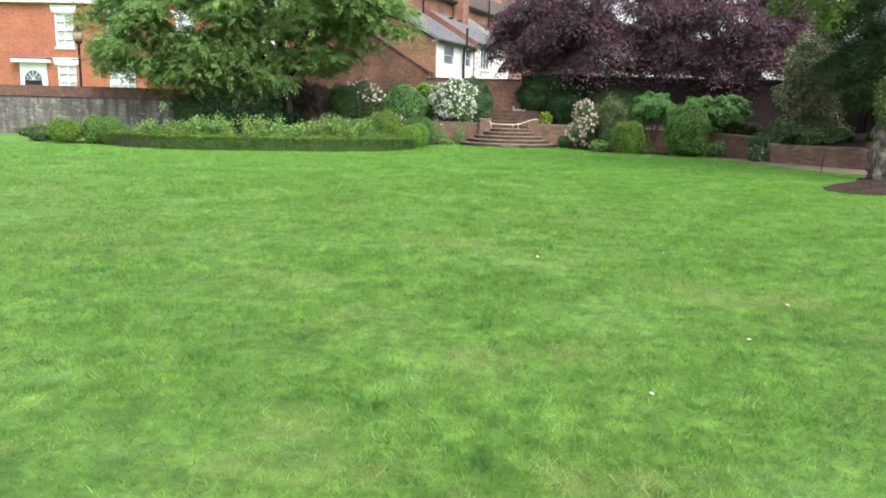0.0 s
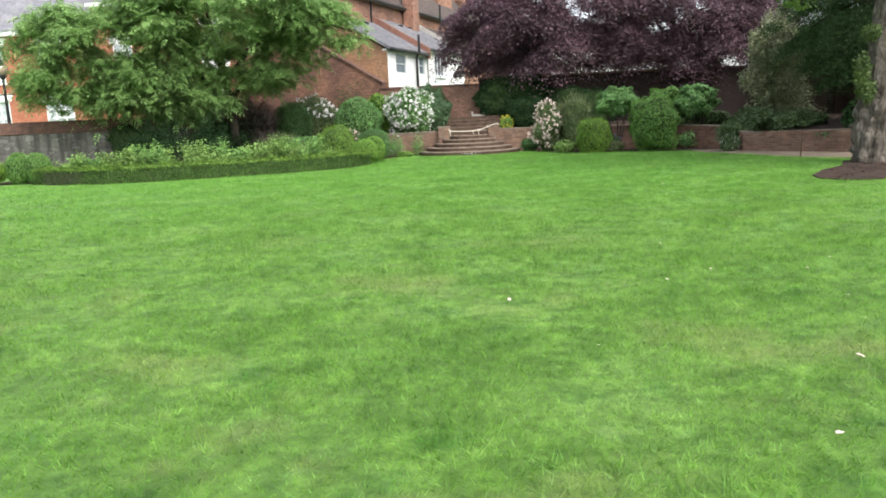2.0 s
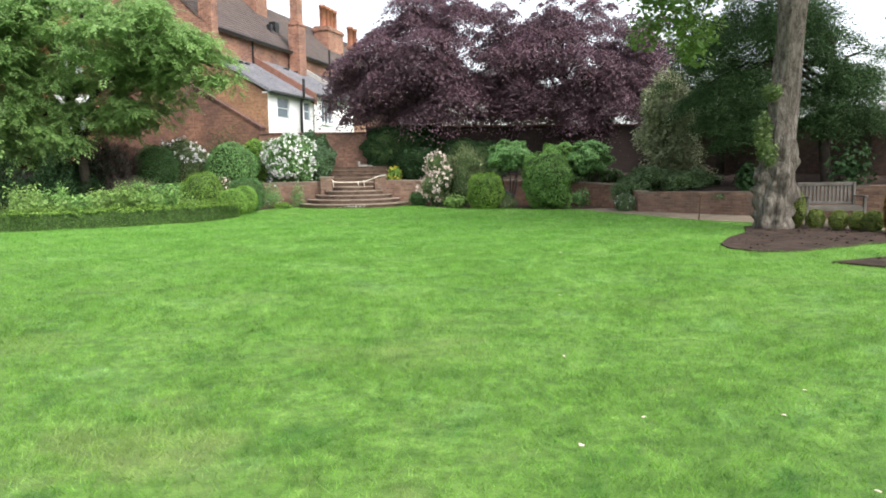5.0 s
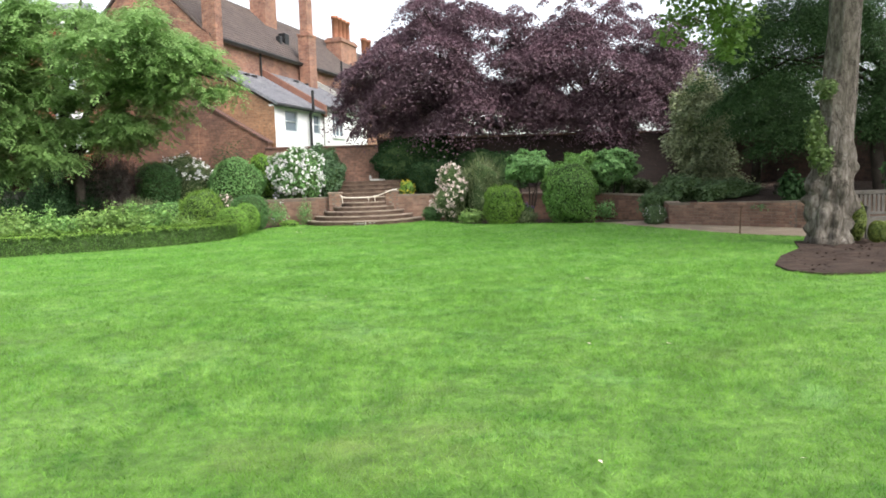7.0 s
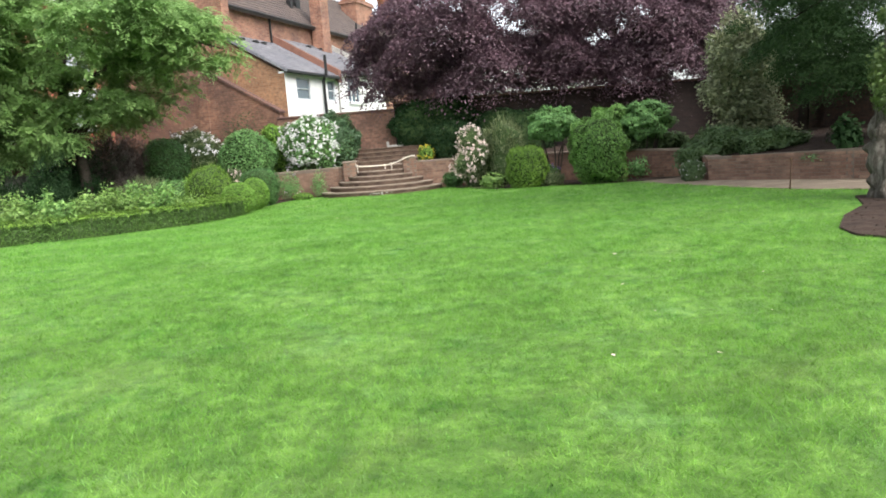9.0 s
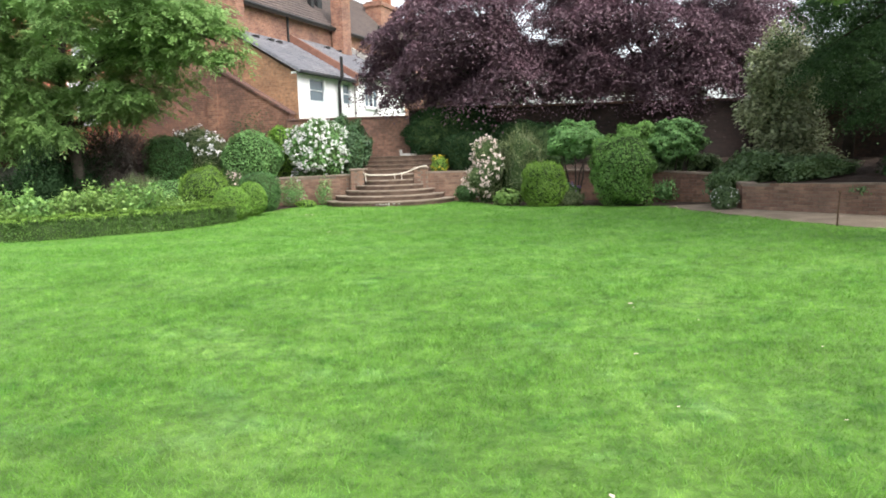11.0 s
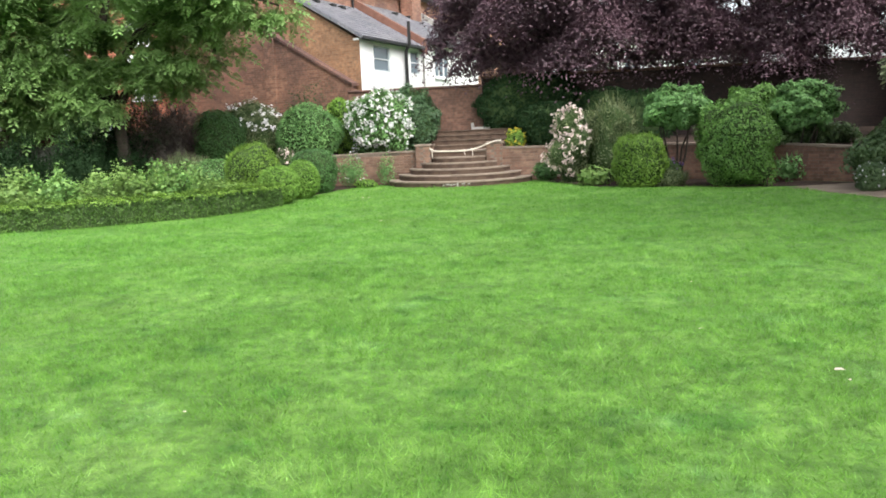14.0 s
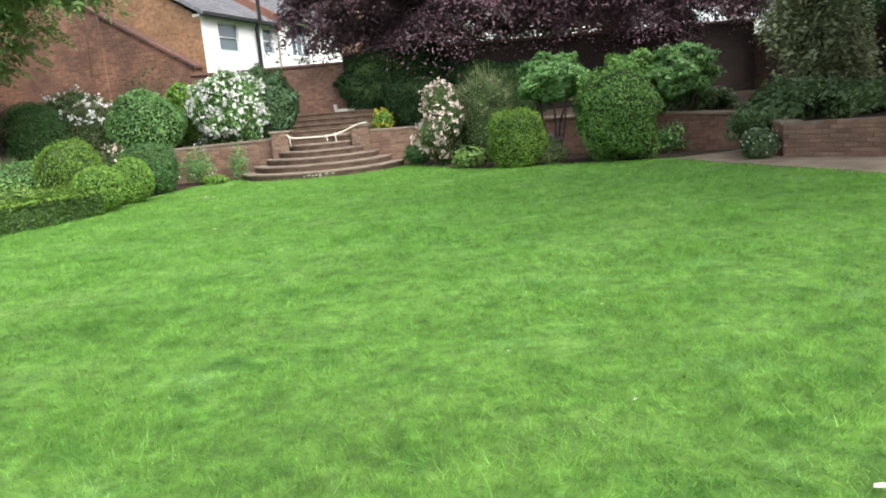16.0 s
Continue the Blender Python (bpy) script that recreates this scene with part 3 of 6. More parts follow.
soil_patch("sandy_path", "narrow pale sandy path along the low wall", [(6.9, 30.0), (7.35, 28.2), (7.7, 26.6), (8.0, 25.5), (8.45, 24.4), (9.0, 23.6), (9.55, 22.7), (10.4, 20.8), (10.9, 19.3), (12.5, 16.5), (16.4, 17.0), (12.5, 22.6), (10.3, 25.8), (8.4, 28.7), (8.6, 30.9), (7.4, 30.6)], 0.008, SAND, 7, kind="structure", relief=0.0, category="path")

clods("loose lumps of dark earth round the trunk", TREE_BED, 500, 8)
clods("loose lumps of dark earth in the corner bed", CORNER_BED, 400, 9)

# ---- lawn blades: short mown grass, thickest where the walk goes ----


def in_lawn(P):
    """Where the mown grass grows: inside the hedge, the borders, the beds and the path."""
    x, y = P[:, 0], P[:, 1]
    back = np.interp(x, (-16, -12, -10.3, -8.5, -6.1, -4.4, -3.75, -3.45, -2.9, 2.2, 2.6, 3.3, 5, 6.5, 6.9), (26.0, 25.4, 24.95, 25.45, 26.4, 27.6, 29.7, 33.4, 35.0, 35.0, 33.4, 32.0, 31.2, 30.6, 30.0))
    east = np.interp(y, (16.5, 19.3, 20.8, 22.7, 23.6, 24.4, 25.5, 26.6, 28.2, 30), (12.5, 10.9, 10.4, 9.6, 9.05, 8.5, 8.05, 7.75, 7.4, 7.0))
    ok = (y < back) & (x < east)
    ok &= ~(np.hypot(x + 0.27, (y - 35.45) / 0.97) < 2.02)
    for bed in TREE_BED, CORNER_BED:
        inside = np.zeros(len(P), bool)
        for (x1, y1), (x2, y2) in zip(bed, bed[1:] + bed[:1]):
            cross = ((y1 > y) != (y2 > y)) & (x < (x2 - x1) * (y - y1) / (y2 - y1 + 1e-12) + x1)
            inside ^= cross
        ok &= ~inside
    return ok


def lawn_blades():
    rng = np.random.default_rng(5)
    X, Y = [a.ravel() for a in np.meshgrid(np.arange(-17, 13, 0.5), np.arange(-4, 35.5, 0.5), indexing="ij")]
    # thick along the middle of the lawn, thinner and broader-bladed outwards
    away = np.hypot((X - 0.8) / 5.5, np.maximum(0, np.abs(Y - 13) - 5) / 8)
    per = 420 + 3500 * np.exp(-away ** 2)
    per = np.where(Y < 3, 150, per)
    n = np.round(per * 0.25).astype(int)
    P = np.column_stack((np.repeat(X, n), np.repeat(Y, n), np.zeros(n.sum())))
    P[:, :2] += rng.uniform(0, 0.5, (len(P), 2)) + rng.normal(0, 0.15, (len(P), 2))
    W = np.repeat(0.005 * (3000 / per) ** 0.45, n)
    H = np.repeat(0.03 * (3000 / per) ** 0.12, n)
    # tufts: longer where the turf is lush
    tuft = np.sin(P[:, 0] * 2.1 + 1.3 * np.sin(P[:, 1] * 1.7)) * np.sin(P[:, 1] * 2.6 + 1.1 * np.sin(P[:, 0] * 2.3)) + 0.6 * np.sin(P[:, 0] * 6.1 + 2 * np.sin(P[:, 1] * 4.3)) * np.sin(P[:, 1] * 7.7)
    H = H * (0.95 + 0.42 * tuft) * rng.uniform(0.5, 1.5, len(P))
    # single longer blades and seed stalks that the mower missed
    extra = np.column_stack((rng.uniform(-5, 7, 5500), rng.uniform(5, 27, 5500), np.zeros(5500)))
    P = np.concatenate((P, extra))
    H = np.concatenate((H, rng.uniform(0.04, 0.07, 5500)))
    W = np.concatenate((W, np.full(5500, 0.004)))
    keep = in_lawn(P)
    P, H, W = P[keep], H[keep], W[keep]
    a = rng.uniform(0, 2 * np.pi, len(P))
    side = np.column_stack((np.cos(a), np.sin(a), np.zeros(len(P)))) * (W / 2)[:, None]
    lean = rng.standard_normal((len(P), 2)) * (H * 0.95)[:, None]
    tip = P + np.column_stack((lean, H))
    V = np.stack((P - side, P + side, tip), 1).reshape(-1, 3)
    return mesh_from("grass_blades", V, np.arange(len(V)).reshape(-1, 3), BLADES)


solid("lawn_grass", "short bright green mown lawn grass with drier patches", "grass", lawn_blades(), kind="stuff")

# ---- garden walls ----
BRICK_FULL = box_mesh("brick_full", (-0.107, 0.107, -0.012, 0.03, 0, 0.065), BRICK, 0.006)
BRICK_HALF = box_mesh("brick_half", (-0.051, 0.051, -0.012, 0.03, 0, 0.065), BRICK, 0.006)
BRICKWORK = []


def retaining_wall(name, label, x0, y0, x1, y1, h0, h1, thick=0.3, bricks=True, coping=True):
    """A wall that faces its own -y, h0 high at one end and h1 at the other, with a stone coping."""
    m, length = wall_frame(x0, y0, x1, y1)
    t = thing(name, label, "wall", m, kind="structure")
    part("wall_core", prism_mesh("wall_core", [(0, -0.02), (length, -0.02), (length, h1 - (0.05 if coping else 0.012)), (0, h0 - (0.05 if coping else 0.012))], 0.0, thick, "y", MORTAR if bricks else GARDEN_WALL), t)
    if coping:
        n = max(2, round(length / 0.7))
        for i in range(n):
            a, b = i / n, (i + 1) / n
            za, zb = h0 + (h1 - h0) * a, h0 + (h1 - h0) * b
            part("coping_stone", prism_mesh("coping_stone", [(a * length + 0.004, za - 0.05), (b * length - 0.004, zb - 0.05), (b * length - 0.004, zb), (a * length + 0.004, za)], -0.035, thick + 0.03, "y", COPING), t)
    if bricks:
        BRICKWORK.append((t, length, h0 + (0 if coping else 0.05), h1 + (0 if coping else 0.05)))
    return t


retaining_wall("wall_west", "red brick retaining wall with a flat stone coping", -4.7, 35.45, -1.49, 35.45, 0.91, 0.96)
retaining_wall("wall_east", "red brick retaining wall with a flat stone coping", 0.95, 35.45, 2.45, 35.45, 0.97, 0.95)
retaining_wall("wall_border", "old brick retaining wall behind clipped shrubs", 2.45, 35.45, 4.55, 34.7, 0.95, 0.93, bricks=False)
retaining_wall("wall_border_bend", "old brick retaining wall behind clipped shrubs", 4.55, 34.7, 7.25, 32.4, 0.93, 0.88, bricks=False)
retaining_wall("wall_border_end", "old stained brick retaining wall", 7.25, 32.4, 8.6, 31.0, 0.88, 0.76, bricks=False)
retaining_wall("wall_return", "short return of the low brick wall", 8.6, 31.0, 8.3, 28.75, 0.74, 0.6, bricks=False)
retaining_wall("wall_low", "low weathered red brick garden wall", 8.3, 28.75, 10.25, 25.8, 0.59, 0.66, coping=False)
retaining_wall("wall_low_far", "low weathered red brick garden wall behind the bench", 10.25, 25.8, 12.5, 22.5, 0.66, 0.9, coping=False)
retaining_wall("wall_low_end", "low weathered brick garden wall", 12.5, 22.5, 15.0, 18.8, 0.9, 0.95, coping=False)


def high_wall(name, label, x0, y0, x1, y1, h, material, cap=0.0, cap_mat=None, thick=0.34):
    m, length = wall_frame(x0, y0, x1, y1)
    t = thing(name, label, "wall", m, kind="structure")
    part("brickwork", box_mesh("brickwork", (0, length, 0, thick, -0.05, h - cap), material), t)
    if cap:
        part("capping", box_mesh("capping", (-0.02, length + 0.02, -0.05, thick + 0.05, h - cap + 0.003, h), cap_mat, 0.02), t)
    return t


high_wall("wall_steps_back", "weathered red brick wall behind the upper steps", -4.2, 38.75, 0.25, 38.75, 2.95, GARDEN_WALL, 0.08, WALL_TOP)
high_wall("wall_north", "tall old brick garden wall with the purple trees' shade in its colour", 0.254, 38.75, 12.7, 38.6, 3.2, WALL_DARK, 0.08, WALL_TOP)
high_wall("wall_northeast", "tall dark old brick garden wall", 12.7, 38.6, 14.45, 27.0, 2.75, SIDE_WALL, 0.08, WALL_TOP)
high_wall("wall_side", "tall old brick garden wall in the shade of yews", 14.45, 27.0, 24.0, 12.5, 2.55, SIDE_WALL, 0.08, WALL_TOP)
high_wall("wall_stone", "grey rubble stone boundary wall with a dark brick top", -30, 32.0, -10.6, 33.1, 1.97, WALL_STONE, 0.46, WALL_TOP, 0.4)
high_wall("wall_south", "old brick garden wall behind the lawn", 24.0, -14.0, -30.0, -14.0, 2.2, WALL_DARK, 0.08, WALL_TOP)
high_wall("wall_west_side", "old brick garden wall at the lawn's side", -30.0, -14.0, -30.0, 32.0, 2.0, WALL_DARK, 0.08, WALL_TOP)
high_wall("wall_east_side", "old brick garden wall at the lawn's side", 24.0, 12.5, 24.0, -14.0, 2.4, WALL_DARK, 0.08, WALL_TOP)

# ---- garden steps ----
CX, WY = -0.27, 35.45
steps = thing("garden_steps", "fan of semicircular worn brick steps up to the terrace", "steps", pose(CX, WY, 0))
for i in range(5):
    R, z = 2.05 - 0.315 * i, 0.15 * i
    arc = [(R * math.cos(a), -0.97 * R * math.sin(a)) for a in np.linspace(0, math.pi, 41)]
    big = [((R + 0.025) * math.cos(a), -0.97 * (R + 0.025) * math.sin(a)) for a in np.linspace(0, math.pi, 41)]
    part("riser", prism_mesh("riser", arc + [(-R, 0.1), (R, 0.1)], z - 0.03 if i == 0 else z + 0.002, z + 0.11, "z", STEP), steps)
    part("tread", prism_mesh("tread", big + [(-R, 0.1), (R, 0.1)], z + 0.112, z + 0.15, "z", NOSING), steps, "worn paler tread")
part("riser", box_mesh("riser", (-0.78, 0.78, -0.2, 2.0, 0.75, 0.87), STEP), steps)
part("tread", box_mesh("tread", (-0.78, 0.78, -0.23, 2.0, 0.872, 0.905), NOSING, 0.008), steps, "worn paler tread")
for i in range(4):
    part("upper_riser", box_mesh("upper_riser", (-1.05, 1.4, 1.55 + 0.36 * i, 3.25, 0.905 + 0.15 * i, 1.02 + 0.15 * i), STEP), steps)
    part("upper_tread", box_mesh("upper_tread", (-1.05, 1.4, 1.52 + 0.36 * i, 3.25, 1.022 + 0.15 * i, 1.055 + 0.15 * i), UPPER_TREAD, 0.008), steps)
for k, (x, w, z, h) in enumerate(((-0.3, 0.05, 0.05, 0.03), (-0.21, 0.09, 0.06, 0.035), (-0.1, 0.05, 0.045, 0.04), (-0.03, 0.07, 0.06, 0.03), (0.07, 0.045, 0.02, 0.09), (0.2, 0.08, 0.07, 0.025), (0.36, 0.06, 0.065, 0.025))):
    y = -0.97 * math.sqrt(2.05 ** 2 - x * x)
    part("paint_flake", box_mesh("paint_flake", (x, x + w, y - 0.006, y + 0.02, z, z + h), STONE, 0.002), steps, "flaked white paint")
PIERS = []
for name, x0, x1 in (("pier_west", -1.49, -1.06), ("pier_east", 0.52, 0.95)):
    p = thing(name, "square red brick pier with a stone cap", "pier", pose(x0, WY - 0.3, 0), kind="structure")
    part("pier_core", box_mesh("pier_core", (0, x1 - x0, 0, 0.75, 0, 1.06), MORTAR), p)
    part("pier_cap", box_mesh("pier_cap", (-0.035, x1 - x0 + 0.035, -0.035, 0.785, 1.062, 1.125), COPING, 0.012), p, "pale stone cap")
    PIERS.append((p, x1 - x0, 0.75))
slab = solid("stone_trough", "small pale stone trough on the upper steps", "trough", prism_mesh("stone_trough", [(-0.3, 0), (0.3, 0), (0.32, 0.22), (0.24, 0.22), (0.22, 0.08), (-0.22, 0.08), (-0.24, 0.22), (-0.32, 0.22)], -0.12, 0.12, "y", STONE), pose(0.2, 38.5, 1.505))
rope_pts = [np.array((x, 35.1, z)) for x, z in ((-1.08, 1.02), (-1.02, 0.95), (-0.85, 0.915), (-0.6, 0.9), (-0.35, 0.895), (-0.1, 0.9), (0.12, 0.93), (0.35, 0.99), (0.55, 1.07), (0.75, 1.14), (0.94, 1.16))]
rope = thing("rope_barrier", "sagging pale rope tied across the steps between the piers", "rope", pose(0, 0, 0))
part("rope", mesh_from("rope", *tube(rope_pts, [0.017] * len(rope_pts), 8), ROPE, True), rope)
for k, dz in ((1, 0.25), (5, 0.12), (6, 0.2)):
    p = rope_pts[k]
    part("rope_knot", mesh_from("rope_knot", *core((0.035, 0.03, 0.035), k, 0.12, 2.0, 1.0), ROPE, True), rope, "", pose(*p))
    part("rope_tail", mesh_from("rope_tail", *tube([p, p + np.array((0.02, -0.01, -dz))], [0.014, 0.012], 7), ROPE), rope)

# ---- hedge ----


def hedge(name, label, line, width, height, material, seed, per=2300, dead=None):
    """A clipped hedge along a bent line: dense square body, small leaves over sides and top."""
    rng = np.random.default_rng(seed)
    L = np.array(line, float)
    seg = np.linalg.norm(np.diff(L, axis=0), axis=1)
    s = np.concatenate(([0], np.cumsum(seg)))
    fine = np.linspace(0, s[-1], int(s[-1] / 0.25) + 2)
    C = np.column_stack([np.interp(fine, s, L[:, k]) for k in (0, 1)])
    for _ in range(6):
        C[1:-1] = (C[:-2] + 2 * C[1:-1] + C[2:]) / 4
    T = unit(np.gradient(C, axis=0))
    Nn = np.column_stack((-T[:, 1], T[:, 0]))
    t = thing(name, label, "hedge", pose(*line[0], 0))
    o = np.array((*line[0], 0.0))
    prof = [(-0.46, 0), (-0.47, 0.5), (-0.42, 0.93), (0, 0.96), (0.42, 0.93), (0.47, 0.5), (0.46, 0)]
    wob = 1 + 0.03 * rng.standard_normal((len(C), len(prof)))
    V = np.stack([np.column_stack((C + Nn * (q * width * 0.93), np.full(len(C), z * height * 0.96))) for q, z in prof], 1)
    V[:, :, 2] *= wob
    i, j = np.meshgrid(np.arange(len(C) - 1), np.arange(len(prof) - 1), indexing="ij")
    k = len(prof)
    F = np.stack((i * k + j, i * k + j + 1, (i + 1) * k + j + 1, (i + 1) * k + j), -1).reshape(-1, 4)
    part("inner_growth", mesh_from("inner_growth", V.reshape(-1, 3) - o, F, SHADE_CORE, True), t, "dark solid core coloured as the shade between leaves")
    n = int(s[-1] * per * (2 * height + width))
    u = rng.uniform(0, len(C) - 1.001, n)
    i0 = u.astype(int)
    f = (u - i0)[:, None]
    c = C[i0] * (1 - f) + C[i0 + 1] * f
    nn = Nn[i0]
    side = rng.uniform(0, 2 * height + width, n)
    top = side < width
    sg = np.where(side < width + height, -1.0, 1.0)
    q = np.where(top, rng.uniform(-0.5, 0.5, n) * width, sg * width * 0.5)
    z = np.where(top, height, rng.uniform(0.01, 1, n) * height)
    swell = 0.02 * np.sin(u * 1.7) + 0.018 * np.sin(u * 5.3 + 9 * z) + 0.026 * rng.standard_normal(n)
    P = np.column_stack((c + nn * (q + np.where(top, 0, sg * swell))[:, None], z + np.where(top, swell, 0)))
    N = np.where(top[:, None], np.array((0.0, 0, 1)), np.column_stack((nn * sg[:, None], np.full(n, 0.05))))
    # leaves near the top get a lighter colour for the light from above
    tips = np.flatnonzero(z > height * rng.uniform(0.76, 0.95, n))
    part("new_growth", mesh_from("new_growth", *leaves(rng, P[tips] - o + np.array((0, 0, 0.03)), N[tips], 0.045, 0.6, 0.35, 0.9), L_LIME), t, "paler leaves along the top with sky light in their colour")
    dry = np.zeros(n, bool)
    if dead:
        f = u / (len(C) - 1)
        dry = (f > dead[0]) & (f < dead[1]) & (z < height * 0.86) & (rng.random(n) < 0.75)
        part("dead_patch", mesh_from("dead_patch", *leaves(rng, P[dry] - o, N[dry], 0.034, 0.5, 0.45), L_BROWN), t, "brown patch of dead twigs")
    part("foliage", mesh_from("foliage", *leaves(rng, P[~dry] - o, N[~dry], 0.042, 0.6, 0.6), material), t)
    return t


hedge("box_hedge", "low clipped green box hedge edging the rose bed", [(-13.0, 26.6), (-11.8, 25.7), (-10.3, 25.25), (-8.5, 25.75), (-6.1, 26.7), (-4.4, 27.95), (-3.75, 29.6)], 0.5, 0.42, L_HEDGE, 11, dead=(0.07, 0.21))
hedge("box_hedge_inner", "low clipped green box hedge behind the roses", [(-8.2, 30.4), (-6.0, 30.3), (-4.2, 30.5)], 0.4, 0.45, L_HEDGE, 12)

# ---- shrubs of the rose garden and the west terrace ----
bush("box_ball", "clipped round box ball at the hedge's end", -3.8, 30.1, 0, 0.86, 0.9, 0.84, L_BALL, 21, 3600, 0.045, 0.015)
bush("box_ball", "clipped round box ball beside the hedge's end", -3.65, 31.3, 0, 0.8, 0.85, 0.9, L_BALL, 22, 3200, 0.045, 0.02)
bush("box_shrub", "dense dark green clipped shrub before the brick wall", -3.9, 33.1, 0, 1.15, 1.1, 1.12, L_DARK, 23, 4200, 0.045, 0.03, 3.0)
bush("lime_ball", "bright yellow-green rounded shrub", -5.1, 32.0, 0, 1.36, 1.3, 1.32, L_LIME, 24, 4200, 0.05, 0.06, 2.2, depth=0.22, spikes=300, spike=0.12)
bush("low_shrub", "low dull green shrub among the roses", -6.3, 32.8, 0, 1.5, 1.2, 0.95, L_MID, 25, 2600, 0.06, 0.06)
bush("ornamental_grass", "brownish tufted grass behind the roses", -7.4, 33.0, 0, 1.6, 1.0, 0.95, L_GREYGREEN, 26, 1800, 0.08, 0.08, spikes=1200, spike=0.3)
bush("dry_flower_clump", "faded yellowish flower stalks", -4.6, 33.2, 0, 0.7, 0.5, 1.15, L_GREYGREEN, 27, 700, 0.06, 0.1, petals=PETAL_P, petal_n=40, petal=0.05, spikes=200)
bush("dark_round_shrub", "dense dark green rounded shrub on the terrace", -7.55, 35.9, 0.55, 1.5, 1.4, 1.85, L_DARK, 28, 5200, 0.06, 0.06, depth=0.22)
bush("white_flowering_shrub", "grey-green shrub with small white flowers", -6.85, 36.9, 0.7, 1.8, 1.3, 1.8, L_GREYGREEN, 29, 3600, 0.07, 0.13, petals=PETAL_W, petal_n=90, petal=0.09, petal_up=True)
bush("round_shrub", "fresh green rounded shrub on the terrace", -4.9, 36.3, 0.8, 1.9, 1.7, 1.6, L_MID, 30, 5600, 0.075, 0.06, 2.2, depth=0.22)
bush("light_shrub", "light green leafy shrub behind the flowers", -3.95, 37.3, 0.85, 1.4, 1.2, 1.9, L_FRESH, 31, 2600, 0.09, 0.13)
bush("white_rose_shrub", "big shrub covered with white blossom on the terrace", -2.68, 36.5, 0.85, 1.95, 1.5, 1.82, L_MID, 32, 3800, 0.075, 0.13, petals=PETAL_W, petal_n=620, petal=0.06)
bush("laurel_shrub", "tall dark green leafy shrub beside the steps", -2.0, 37.3, 0.9, 1.8, 1.4, 1.88, L_LAUREL, 33, 4600, 0.085, 0.13, spikes=60)
bush("wall_climber", "thin climbing shrub on the brick gable", -5.6, 38.5, 0.9, 1.5, 0.6, 2.3, L_IVY, 34, 1500, 0.07, 0.22, depth=0.8, dense=False)
bush("wall_rose", "rose bush with a few white flowers at the wall's foot", -3.3, 34.75, 0, 0.9, 0.6, 0.85, L_MID, 35, 1300, 0.06, 0.12, petals=PETAL_W, petal_n=8, petal=0.06, depth=0.9, dense=False)
bush("wall_plant", "green climbing plant at the foot of the brick wall", -2.35, 35.05, 0, 0.55, 0.4, 0.85, L_MID, 36, 600, 0.06, 0.2, depth=0.9, dense=False)
bush("weed_clump", "small bright green weed clump", -2.8, 34.4, 0, 0.6, 0.4, 0.22, L_FRESH, 37, 500, 0.05, 0.12)
for k, (x, y, w, h, mat, lab) in enumerate(((-8.9, 35.0, 2.0, 2.5, L_BROWN, "brown dry twiggy shrub under the tree"), (-10.1, 34.8, 2.2, 1.9, L_BROWN, "brown dry twiggy shrub under the tree"), (-11.6, 31.9, 2.2, 1.7, L_SHADE, "evergreen shrub under the tree, shade put into its leaf colour"), (-9.6, 33.6, 1.9, 1.35, L_SHADE, "evergreen shrub under the tree, shade put into its leaf colour"), (-9.9, 32.2, 1.9, 1.6, L_SHADE, "evergreen shrub under the tree, shade put into its leaf colour"), (-8.2, 34.3, 1.4, 1.2, L_BROWN, "brown dry twiggy shrub under the tree"), (-10.1, 34.3, 2.6, 2.7, L_SHADE, "evergreen shrub under the tree, shade put into its leaf colour"), (-11.6, 35.4, 2.6, 2.5, L_SHADE, "evergreen shrub under the tree, shade put into its leaf colour"), (-9.7, 36.8, 2.4, 2.6, L_BROWN, "brown dry twiggy shrub under the tree"), (-7.9, 36.4, 1.6, 2.0, L_BROWN, "brown dry twiggy shrub under the tree"))):
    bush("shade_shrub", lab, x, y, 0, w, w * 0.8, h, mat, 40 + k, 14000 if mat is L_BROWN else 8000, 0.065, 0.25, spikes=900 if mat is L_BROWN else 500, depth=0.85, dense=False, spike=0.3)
bush("lime_shrub", "yellow-green rounded shrub before the stone wall", -14.65, 26.6, 0, 1.1, 0.9, 0.72, L_LIME, 50, 2600, 0.05, 0.06, spikes=300)
bush("box_ball", "clipped box ball at the far hedge end", -13.75, 26.8, 0, 0.72, 0.7, 0.92, L_BOX, 51, 2400, 0.045, 0.03)
bush("box_ball", "clipped box ball at the far hedge end", -13.05, 26.6, 0, 0.76, 0.75, 0.9, L_BOX, 52, 2400, 0.045, 0.03)
bush("wild_grass_clump", "tall pale grasses at the stone wall's foot", -15.9, 27.3, 0, 1.5, 0.5, 0.5, L_GREYGREEN, 53, 500, 0.06, 0.1, spikes=500)
bush("wall_ivy", "ivy growing over the stone wall", -12.9, 32.4, 0.5, 1.6, 0.5, 1.2, L_IVY, 54, 1500, 0.07, 0.12)


